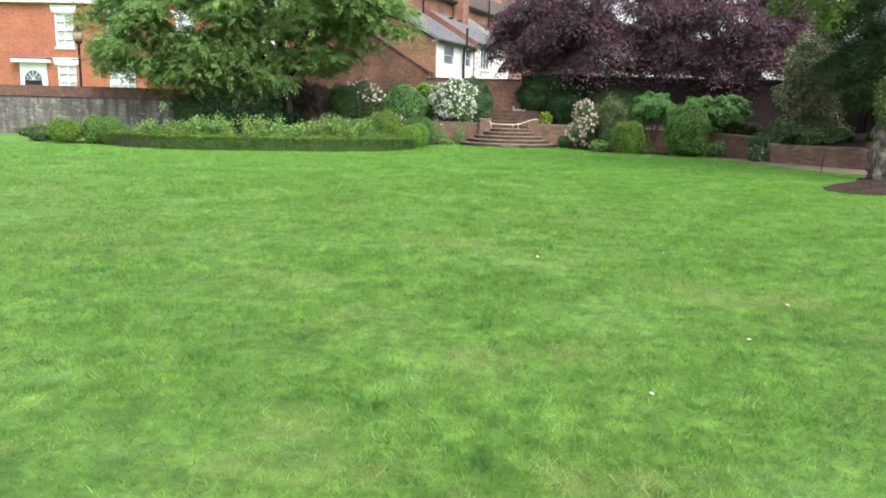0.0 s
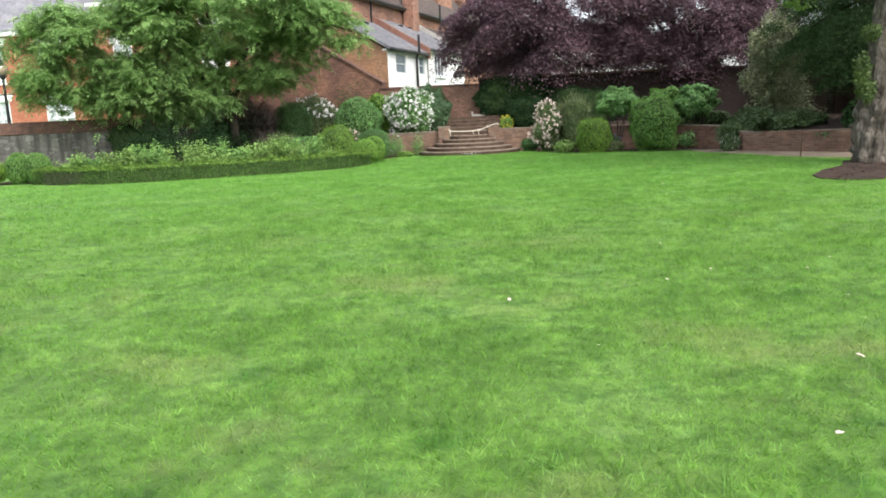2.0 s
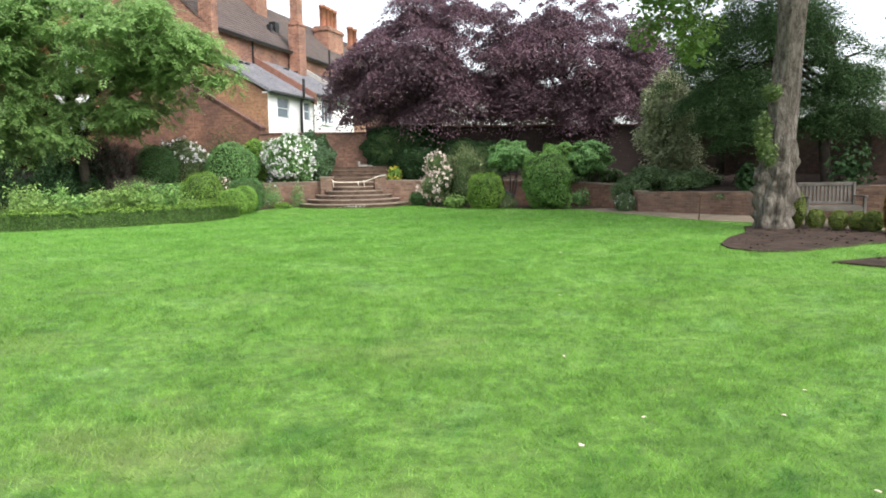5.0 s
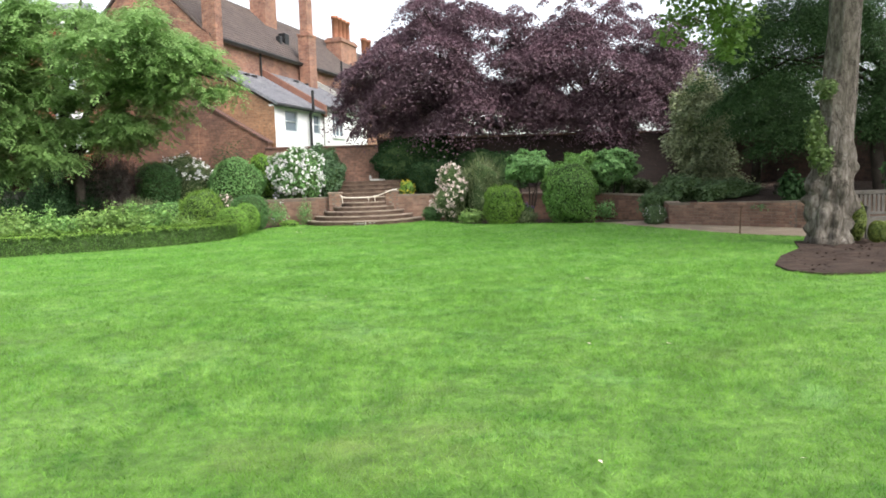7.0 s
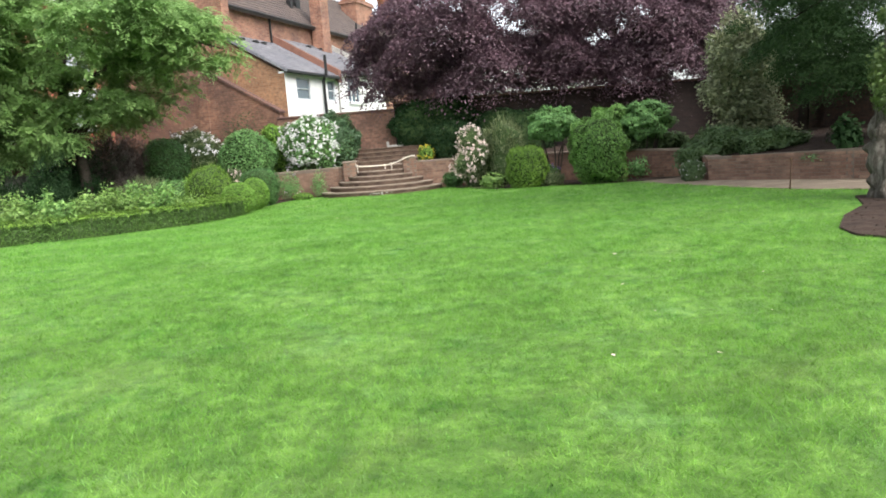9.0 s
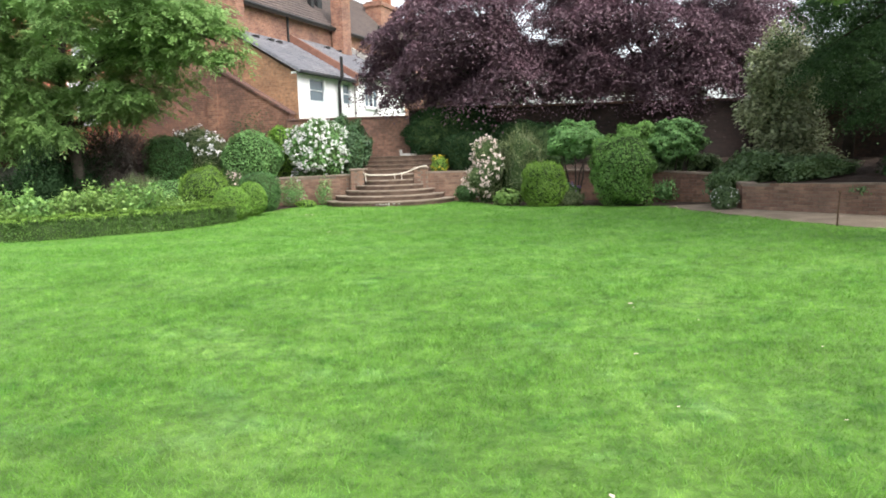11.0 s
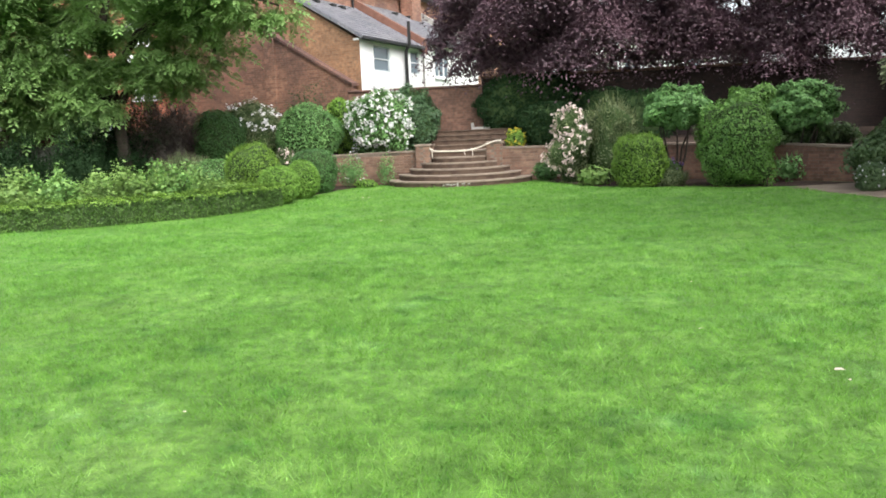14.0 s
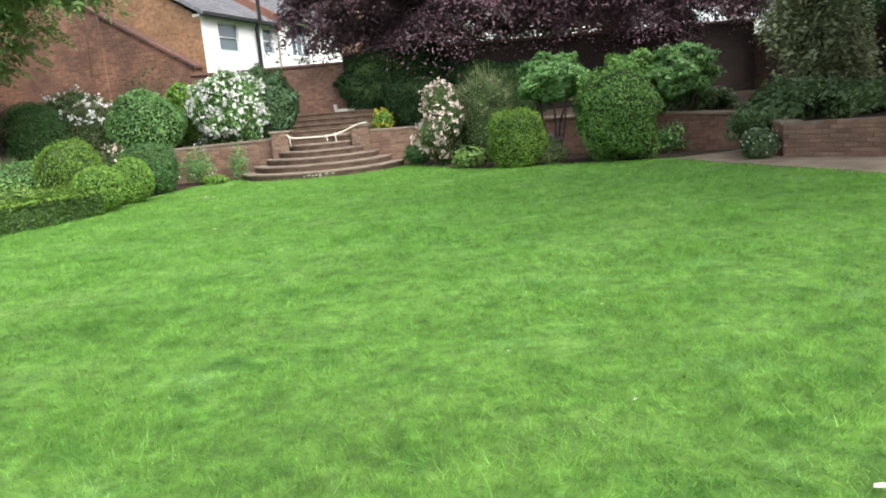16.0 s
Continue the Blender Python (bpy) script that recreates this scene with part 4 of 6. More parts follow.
def rose_plant(x, y, w, h, seed, material, label, group="roses"):
    """Arching leafy canes that rise from one foot."""
    rng = np.random.default_rng(seed)
    t = thing("rose_bush", label, "plant", pose(x, y, 0), group)
    canes, P = [], []
    for k in range(11):
        a, r = rng.uniform(0, 6.3), rng.uniform(0.1, 0.5) * w
        top = np.array((math.cos(a) * r, math.sin(a) * r * 0.8, h * rng.uniform(0.5, 1.1)))
        mid = top * (0.45, 0.45, 0.62)
        canes.append(tube([np.array((0, 0, 0.0)), mid, top], (0.012, 0.009, 0.004), 5))
        for f in np.linspace(0.25, 1.05, 26):
            c = mid * (2 * f) if f < 0.5 else mid + (top - mid) * (2 * f - 1)
            P.append(c + rng.standard_normal((5, 3)) * 0.085)
    P = np.concatenate(P)
    P[:, 2] = np.abs(P[:, 2])
    tagged(part("cane_tangle", mesh_from("cane_tangle", *join(canes), L_BROWN, True), t), kind="stuff")
    part("foliage", mesh_from("foliage", *leaves(rng, P, np.tile((0.0, -0.2, 1.0), (len(P), 1)), 0.092, 0.55, 0.6), material), t)
    return t


rng = random.Random(3)
for k in range(22):
    f = k / 21
    x = -12.3 + 7.2 * f + rng.uniform(-0.2, 0.2)
    y = 27.0 + (0.3 * (x + 10.3) if x > -10.3 else 0) + (1.5 if k % 2 else 0.1) + rng.uniform(-0.2, 0.2)
    y = min(y, 29.6)
    rose_plant(x, y, 1.15, rng.uniform(0.5, 0.95), 60 + k, L_SPUR if k % 3 == 2 else L_ROSE, "leafy light green rose bush in the hedged bed")

# ---- shrubs of the border and the east terrace ----
bush("pink_flowering_shrub", "shrub covered with pale pink faded blossom", 2.85, 33.9, 0, 1.2, 0.95, 1.78, L_GREYGREEN, 101, 2600, 0.06, 0.2, petals=PETAL_P, petal_n=400, petal=0.06, power=1.9, petal_dir=(-0.8, -0.35, 0.35))
bush("spiky_shrub", "grey-green shrub with upright spiky shoots", 3.75, 33.7, 0, 1.2, 1.1, 1.95, L_GREYGREEN, 102, 3000, 0.06, 0.14, power=2.2, depth=0.4, spikes=1000, spike=0.28)
bush("hellebore_clump", "low clump of pale green broad leaves", 3.25, 32.5, 0, 0.85, 0.6, 0.45, L_ROSE, 103, 420, 0.13, 0.15, jitter=0.4, depth=0.8, dense=False)
bush("lime_shrub", "yellow-green clipped drum-shaped shrub", 4.15, 31.7, 0, 1.16, 1.15, 1.2, L_LIME, 104, 5000, 0.05, 0.05, 2.6, depth=0.2, spikes=260, spike=0.12)
bush("standard_shrub", "bright green rounded head on bare stems", 5.1, 32.3, 0, 1.34, 1.2, 2.2, L_MID, 105, 3600, 0.085, 0.14, 2.2, stem=1.26, jitter=0.6, spikes=160, spike=0.12)
bush("oval_shrub", "large dense green egg-shaped clipped shrub", 6.05, 31.0, 0, 1.6, 1.5, 1.74, L_BOX, 106, 8200, 0.06, 0.11, 2.15, depth=0.26, spikes=260, spike=0.09)
bush("standard_shrub", "yellow-green rounded head on bare stems", 6.8, 32.4, 0, 1.05, 1.0, 2.14, L_BOX, 107, 3000, 0.08, 0.14, 2.2, stem=1.3, spikes=160, spike=0.12)
bush("standard_shrub", "bright green rounded head on bare stems", 7.85, 32.1, 0, 1.3, 1.2, 2.2, L_MID, 108, 3800, 0.085, 0.14, 2.2, stem=1.15, jitter=0.6, spikes=160, spike=0.12)
bush("lavender_clump", "low silvery lavender with violet flower spikes", 4.85, 31.6, 0, 0.8, 0.5, 0.32, L_GREYGREEN, 109, 800, 0.05, 0.1, spikes=250)
bush("violet_flowers", "small violet flowering plant", 4.9, 32.0, 0, 0.6, 0.4, 0.6, L_DARK, 110, 500, 0.05, 0.14, petals=PETAL_V, petal_n=26, petal=0.05, depth=0.5)
bush("fern_clump", "green fern at the wall's foot", 7.35, 31.5, 0, 0.7, 0.5, 0.6, L_MID, 111, 420, 0.09, 0.2, spikes=80, depth=0.9, dense=False)
bush("wall_fern", "dark green plants at the wall's foot", 2.2, 35.0, 0, 0.7, 0.5, 0.5, L_DARK, 112, 700, 0.06, 0.12)
bush("white_cushion", "dark trailing cushion dotted with small white flowers", 7.95, 28.85, 0, 0.56, 0.5, 0.52, L_TRAIL, 113, 2200, 0.05, 0.07, petals=PETAL_W, petal_n=46, petal=0.022)
bush("trailing_ivy", "green trailing shrub spilling over the wall", 8.9, 29.7, 0.35, 1.7, 1.6, 0.85, L_TRAIL, 114, 3000, 0.1, 0.22, depth=0.3)
bush("trailing_ivy", "low green ground cover along the wall top", 8.1, 32.8, 0.65, 2.2, 1.4, 0.65, L_TRAIL, 115, 2400, 0.1, 0.22, depth=0.3)
bush("trailing_ivy", "green trailing shrub over the wall corner", 10.1, 28.9, 0.4, 1.7, 1.3, 0.7, L_TRAIL, 116, 2000, 0.09, 0.24, depth=0.3)
bush("wall_sprig", "small leafy sprig growing from the low brick wall", 9.76, 26.47, 0.4, 0.55, 0.2, 0.2, L_TRAIL, 117, 130, 0.06, 0.2, depth=0.9, dense=False)
# ivy masses get their tree shade from the L_SHADE leaf colour
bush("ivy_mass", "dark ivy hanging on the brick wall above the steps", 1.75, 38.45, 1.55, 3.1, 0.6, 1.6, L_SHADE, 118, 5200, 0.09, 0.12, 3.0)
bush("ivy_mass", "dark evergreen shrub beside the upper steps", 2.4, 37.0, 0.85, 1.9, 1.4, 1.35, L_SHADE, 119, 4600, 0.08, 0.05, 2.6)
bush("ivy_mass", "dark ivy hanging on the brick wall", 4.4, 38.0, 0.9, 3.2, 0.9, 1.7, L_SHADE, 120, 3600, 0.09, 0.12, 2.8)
bush("golden_shrub", "small golden yellow-leaved shrub by the steps", 1.3, 36.3, 0.85, 0.55, 0.45, 0.6, L_LIME, 121, 700, 0.06, 0.1, petals=PETAL_Y, petal_n=45, petal=0.06)
for k, (x, y, w, h) in enumerate(((12.4, 25.0, 1.1, 1.3), (13.6, 24.0, 1.2, 1.5), (10.6, 26.6, 0.6, 0.7), (14.6, 22.0, 1.6, 1.7))):
    bush("shade_laurel", "dark glossy laurel before the tall wall", x, y, 0.6, w, w * 0.8, h, L_IVY, 130 + k, 500, 0.13, 0.16, depth=0.7, dense=False)

bush("leaf_heap", "dark heap of dead leaves and twigs on the terrace", 11.3, 28.0, 0.6, 0.75, 0.6, 0.5, L_BROWN, 135, 900, 0.06, 0.2, category="leaf heap")

# ---- small clipped plants by the bench ----
for k, (x, y, w, h) in enumerate(((9.27, 21.55, 0.33, 0.4), (9.53, 21.22, 0.34, 0.39), (9.72, 20.92, 0.32, 0.38), (9.84, 20.62, 0.36, 0.41))):
    bush("box_ball", "small clipped box ball in a row by the bench", x, y, 0.02, w, w, h, L_OLIVE, 140 + k, 1300, 0.035, 0.02, group="row of box balls")
bush("golden_cone", "small yellow-green conifer cone beside the trunk", 9.13, 21.95, 0.02, 0.31, 0.31, 0.76, L_OLIVE, 150, 1500, 0.035, 0.04, 1.7)
bush("copper_conifer", "upright rusty golden dwarf conifer", 9.87, 20.1, 0.02, 0.36, 0.36, 0.93, L_COPPER, 151, 2200, 0.04, 0.05, 2.6)

# ---- trees ----


def tree(name, label, x, y, z0, trunk, crown, material, bark, seed, leaf=0.12, per=420, flat=0.75, trunk_mesh=None, dangle=0.0, bare=0, tier=False, aspect=0.55):
    """trunk: points with radii; crown: clumps (x, y, z, size) relative to the foot. A limb runs from the trunk to each second clump."""
    rng = np.random.default_rng(seed)
    t = thing(name, label, "tree", pose(x, y, z0))
    pts = np.array([p[:3] for p in trunk], float)
    rad = [p[3] for p in trunk]
    part("trunk", trunk_mesh or mesh_from("trunk", *tube(pts, rad, 14, 0.04, seed), bark, True), t)
    LV, LN = [], []
    for k, (cx, cy, cz, r) in enumerate(crown):
        c = np.array((cx, cy, cz))
        if k % (9 if tier else 3) == 0 and k >= bare:
            f = min(0.98, max(rng.uniform(0.6, 0.9) if tier else 0.45, (cz - r) / pts[-1][2] * 0.8))
            i = min(len(pts) - 2, int(f * (len(pts) - 1)))
            g = f * (len(pts) - 1) - i
            s = pts[i] * (1 - g) + pts[i + 1] * g
            m = (s + c) / 2 + np.array((0, 0, 0.12 * np.linalg.norm(c - s))) + rng.standard_normal(3) * 0.15
            part("limb", mesh_from("limb", *tube([s, (s + m) / 2 + rng.standard_normal(3) * 0.06, m, (m + c) / 2 + rng.standard_normal(3) * 0.1, c], [0.34 * rad[-1] + 0.03, 0.05, 0.035, 0.022, 0.008], 7, 0.05, seed + k), bark, True), t)
        n = int(per * r * r)
        D = unit(rng.standard_normal((n, 3)))
        q = lumps(D, seed * 7 + k, 0.16, 3.0) * rng.uniform(0.35, 1.05, n) ** 0.6
        if tier:
            # a drooping umbrella of leaves, hung outward from the trunk
            rho, ang = np.sqrt(rng.random(n)) * lumps(D, seed * 7 + k, 0.3, 2.0), rng.uniform(0, 2 * np.pi, n)
            E = np.stack((np.cos(ang) * rho, np.sin(ang) * rho, flat * (0.45 - 0.85 * rho ** 2) + rng.standard_normal(n) * 0.1), -1)
            E[:, 2] -= np.where(rng.random(n) < 0.25, rng.random(n) * flat * 0.7, 0)
            away = unit(np.array((cx, cy)) + 1e-6)
            E[:, 2] -= 0.3 * (E[:, :2] @ away)
            LV.append(c + E * r - np.array((0, 0, dangle)) * rng.random(n)[:, None])
            LN.append(np.stack((np.cos(ang) * rho * 0.8, np.sin(ang) * rho * 0.8, np.full(n, 0.8)), -1))
            continue
        LV.append(c + D * (q * r)[:, None] * np.array((1, 1, flat)) - np.array((0, 0, dangle)) * rng.random(n)[:, None])
        LN.append(D * 0.5 + np.array((0, 0, 0.9)))
    part("crown", mesh_from("crown", *leaves(rng, np.concatenate(LV), np.concatenate(LN), leaf, aspect, 0.55), material), t)
    return t


def clumps(seed, n, centre, radii, size, low=None):
    """Leaf clumps filling the outer part of an ellipsoid."""
    rng = np.random.default_rng(seed)
    out = []
    while len(out) < n:
        d = unit(rng.standard_normal(3))
        p = np.array(centre) + d * np.array(radii) * rng.uniform(0.35, 1.0) ** 0.5
        if low is None or p[2] > low:
            out.append((*p, size * rng.uniform(0.7, 1.3)))
    return out


def pinnate_crown(rng, crown, twigs, leaf, flat):
    """Sprays of feathered leaves: from each clump's middle twigs arch outward and droop, hung with leaves of seven leaflets."""
    base, along, span = [], [], []
    for cx, cy, cz, r in crown:
        n = max(5, int(twigs * r))
        d = unit(rng.standard_normal((n, 3)) * np.array((1, 1, flat)) + np.array((0, 0, 0.12)))
        reach = r * rng.uniform(0.55, 1.15, n)
        for f in (0.25, 0.45, 0.65, 0.85, 1.0):
            p = np.array((cx, cy, cz)) + d * (reach * f)[:, None]
            p[:, 2] -= 0.38 * reach * f * f
            base.append(p + rng.standard_normal((n, 3)) * 0.05)
            out = d + rng.standard_normal((n, 3)) * 0.75
            out[:, 2] = -0.35 + 0.3 * rng.standard_normal(n)
            along.append(unit(out))
            span.append(np.full(n, leaf) * rng.uniform(0.7, 1.25, n))
    B, A, L = np.concatenate(base), np.concatenate(along), np.concatenate(span)[:, None]
    S = unit(np.cross(A, np.array((0.0, 0, 1.0)) + 0.25 * rng.standard_normal(A.shape)))
    U = np.cross(S, A)
    V = []
    for f, side in ((0.3, 1), (0.3, -1), (0.55, 1), (0.55, -1), (0.8, 1), (0.8, -1), (1.0, 0)):
        foot = B + A * L * f - np.array((0, 0, 0.25)) * L * f * f
        axis = unit(S * side * 0.9 + A * (0.55 if side else 1.0) - U * 0.25 + 0.12 * rng.standard_normal(A.shape))
        broad = unit(np.cross(axis, U)) * L * 0.11
        tip = foot + axis * L * 0.42
        mid = foot + axis * L * 0.2 + U * L * 0.03
        V.append(np.stack((foot, mid + broad, tip, mid - broad), 1))
    V = np.concatenate(V).reshape(-1, 3)
    return V, np.arange(len(V)).reshape(-1, 4)


def walnut():
    """A forked tree: one stem to twice a man's height, then three rising limbs and a long low one."""
    rng = np.random.default_rng(203)
    t = thing("walnut_tree", "broad green leafy tree with a forked dark trunk", "tree", pose(-9.3, 33.5, 0))
    part("trunk", mesh_from("trunk", *tube([(0, 0, 0), (0.03, 0, 0.5), (0.02, 0, 1.4), (-0.1, 0, 2.7), (-0.35, 0, 4.3), (-0.4, 0, 4.6)], (0.26, 0.19, 0.16, 0.15, 0.14, 0.1), 14, 0.07, 3), BARK_BROWN, True), t)
    for line in ([(-0.3, 0, 4.0), (-1.1, -0.1, 4.8), (-2.2, -0.2, 5.6), (-3.6, -0.3, 6.2), (-5.2, -0.4, 6.5)],
                 [(-0.35, 0, 4.2), (-0.05, 0.1, 5.3), (0.25, 0.1, 6.6), (0.6, 0.2, 8.2)],
                 [(-0.35, 0, 4.3), (-0.62, 0.1, 5.4), (-0.75, 0.2, 6.8), (-0.6, 0.3, 8.4)],
                 [(-0.15, 0, 3.1), (0.9, -0.3, 4.3), (2.4, -0.6, 5.0), (3.8, -0.7, 5.1), (4.9, -0.7, 4.7)],
                 [(0.0, 0.1, 2.6), (0.7, 0.4, 3.5), (1.6, 0.5, 3.8), (2.5, 0.5, 3.7)],
                 [(-0.1, 0, 2.5), (-1.2, -0.4, 3.6), (-2.9, -0.8, 4.1), (-5.0, -0.9, 4.2)]):
        n = len(line)
        part("limb", mesh_from("limb", *tube(line, [0.12 - 0.1 * k / (n - 1) for k in range(n)], 8, 0.06, n), BARK_BROWN, True), t)
    for k in range(16):
        a = np.array((rng.uniform(-4, 3.5), rng.uniform(-0.8, 0.8), rng.uniform(4.2, 6.0)))
        b = a + np.array((rng.uniform(-1, 1), rng.uniform(-0.8, 0.4), rng.uniform(-0.9, 0.7)))
        part("branch", mesh_from("branch", *tube([a, (a + b) / 2 + rng.standard_normal(3) * 0.08, b], (0.035, 0.02, 0.008), 6), BARK_BROWN, True), t)
    high = [c for c in clumps(201, 105, (0.2, 0.1, 5.9), (4.3, 3.0, 1.6), 0.72, 4.4) if not (-0.2 < c[0] < 1.0 and c[1] < 0.8 and c[2] < 5.2)]
    left = clumps(202, 85, (-4.7, -0.7, 4.4), (3.3, 2.2, 2.2), 0.7, 2.5) + clumps(204, 34, (-3.0, -0.8, 3.3), (1.8, 1.6, 1.2), 0.62, 2.0)
    right = [(3.9, -0.8, 4.6, 0.7), (5.0, -0.7, 4.55, 0.5), (4.8, -0.7, 5.2, 0.5), (4.5, -0.8, 4.4, 0.5), (3.4, -1, 5.1, 0.8), (4.3, -0.6, 5.3, 0.7), (3.0, -0.8, 4.4, 0.5), (3.6, -0.6, 5.9, 0.7), (2.9, -0.5, 6.1, 0.8), (4.2, -0.5, 5.9, 0.6), (2.2, -0.6, 5.4, 0.7), (1.8, -0.4, 4.8, 0.5), (3.2, 0.2, 4.0, 0.5), (2.4, -0.2, 4.3, 0.5)]
    low = [(1.4, 0.4, 3.6, 0.5), (2.0, 0.5, 3.2, 0.5), (2.6, 0.5, 3.6, 0.55), (1.1, 0.6, 4.1, 0.5), (1.5, 0.6, 2.9, 0.4), (-1.1, 0.3, 3.1, 0.55), (-0.9, 0.6, 2.5, 0.5), (-1.5, 0.2, 2.2, 0.5), (0.5, 0.7, 3.0, 0.35)]
    low += clumps(206, 26, (-1.9, -0.2, 2.7), (1.3, 1.0, 0.9), 0.5, 1.6) + clumps(207, 14, (-0.6, -0.7, 4.2), (0.8, 0.6, 0.9), 0.42) + clumps(208, 12, (1.7, -0.4, 3.7), (0.9, 0.7, 0.5), 0.45) + clumps(209, 9, (0.9, -0.8, 3.9), (0.9, 0.5, 0.9), 0.42) + clumps(210, 11, (-0.4, -0.8, 2.7), (0.8, 0.4, 0.7), 0.42)
    part("crown", mesh_from("crown", *pinnate_crown(rng, high + left + right + low, 34, 0.3, 0.6), L_WALNUT), t)
    return t


walnut()
tree("purple_tree", "dense purple-leaved plum tree over the garden wall", 3.1, 40.4, 0, [(0, 0, 0, 0.3), (0.1, 0, 2, 0.26), (-0.1, 0, 4, 0.2), (0, 0, 6, 0.1)],
     [c for c in clumps(211, 104, (0, -1.3, 5.6), (4.1, 3.0, 2.9), 0.75, 3.4) + clumps(218, 90, (0, -1.3, 5.9), (4.6, 3.3, 3.5), 0.34, 3.5) if c[2] < 5.7 + 0.95 * (c[0] + 4.2)] + clumps(216, 24, (-0.8, 0.2, 5.0), (2.6, 1.4, 1.4), 0.9) + [(-4.1, -1.2, 4.4, 0.7), (-4.0, -1.0, 4.9, 0.7), (-3.7, -0.8, 5.5, 0.8), (-3.2, -0.8, 6.2, 0.8), (-4.2, -1.0, 3.9, 0.5), (-3.4, -1.2, 3.7, 0.6), (-2.8, -1.3, 3.5, 0.6), (-3.2, -1.0, 4.3, 0.7), (-2.4, -1.2, 3.9, 0.6), (-3.7, -1.1, 3.4, 0.4)], L_PURPLE, BARK_DARK, 212, 0.1, 1900, 0.7, tier=True)
tree("purple_tree", "dense purple-leaved plum tree over the garden wall", 9.2, 40.2, 0, [(0, 0, 0, 0.3), (-0.2, 0, 2, 0.26), (0.1, 0, 4, 0.2), (0, 0, 6, 0.1)],
     clumps(213, 96, (0, -1.3, 5.5), (4.1, 3.0, 2.7), 0.72, 3.3) + clumps(219, 110, (0, -1.3, 5.9), (4.5, 3.3, 3.4), 0.34, 3.4) + clumps(217, 16, (0, 0.2, 5.2), (2.8, 1.4, 1.5), 0.9) + clumps(220, 18, (-0.5, -0.2, 3.8), (4.0, 1.2, 0.5), 0.6) + clumps(215, 26, (3.7, -1.2, 4.9), (1.3, 1.4, 2.0), 0.7, 3.1), L_PURPLE, BARK_DARK, 214, 0.1, 1900, 0.7, tier=True)
tree("yew_tree", "dark green spreading yew before the tall wall", 12.9, 26.6, 0.6, [(0, 0, 0, 0.16), (-0.15, 0, 1.2, 0.13), (-0.1, 0, 2.6, 0.1), (0, 0, 4, 0.05)],
     clumps(221, 62, (-1.5, 0.8, 3.4), (2.2, 2.0, 2.1), 0.7, 1.4) + clumps(230, 120, (-1.4, 0.8, 3.4), (2.9, 2.4, 2.6), 0.32, 1.4) + clumps(229, 26, (0.4, -0.6, 2.4), (1.3, 1.2, 1.1), 0.5, 1.2), L_YEW, BARK_DARK, 222, 0.075, 3000, 0.35, dangle=0.25, tier=True, aspect=0.34)
tree("variegated_holly", "tall columnar holly with cream-edged leaves", 10.05, 30.7, 0.6, [(0, 0, 0, 0.12), (0, 0, 1.5, 0.1), (0, 0, 3.2, 0.05)],
     clumps(227, 46, (0, 0, 1.9), (0.75, 0.7, 1.75), 0.48, 0.2) + [(-0.1, 0, 1.0, 0.6), (0.1, 0, 1.9, 0.6), (0, 0, 2.8, 0.55), (0.4, -0.2, 0.6, 0.6), (1.0, -0.2, 0.45, 0.5), (-0.3, -0.4, 0.4, 0.5), (0.9, 0.2, 1.1, 0.55)], L_HOLLY, BARK_DARK, 228, 0.1, 1700, 0.9)
tree("yew_tree", "dark green yew in the corner of the tall walls", 13.0, 33.0, 0.9, [(0, 0, 0, 0.16), (0.1, 0, 1.2, 0.13), (0.1, 0, 2.6, 0.1), (0, 0, 4, 0.05)],
     clumps(225, 50, (0, 0, 2.6), (1.6, 2.4, 1.5), 0.7, 1.9), L_YEW, BARK_DARK, 226, 0.075, 2600, 0.4, dangle=0.3, tier=True, aspect=0.34)
tree("yew_tree", "dark evergreen tree behind the tall wall", 18.5, 28.5, 0.0, [(0, 0, 0, 0.2), (0, 0, 2, 0.16), (0, 0, 5, 0.1)],
     clumps(223, 56, (0.2, 0, 5.0), (2.2, 2.0, 2.6), 0.7, 2.6), L_YEW, BARK_DARK, 224, 0.085, 2000, 0.45, dangle=0.2, tier=True, aspect=0.34)


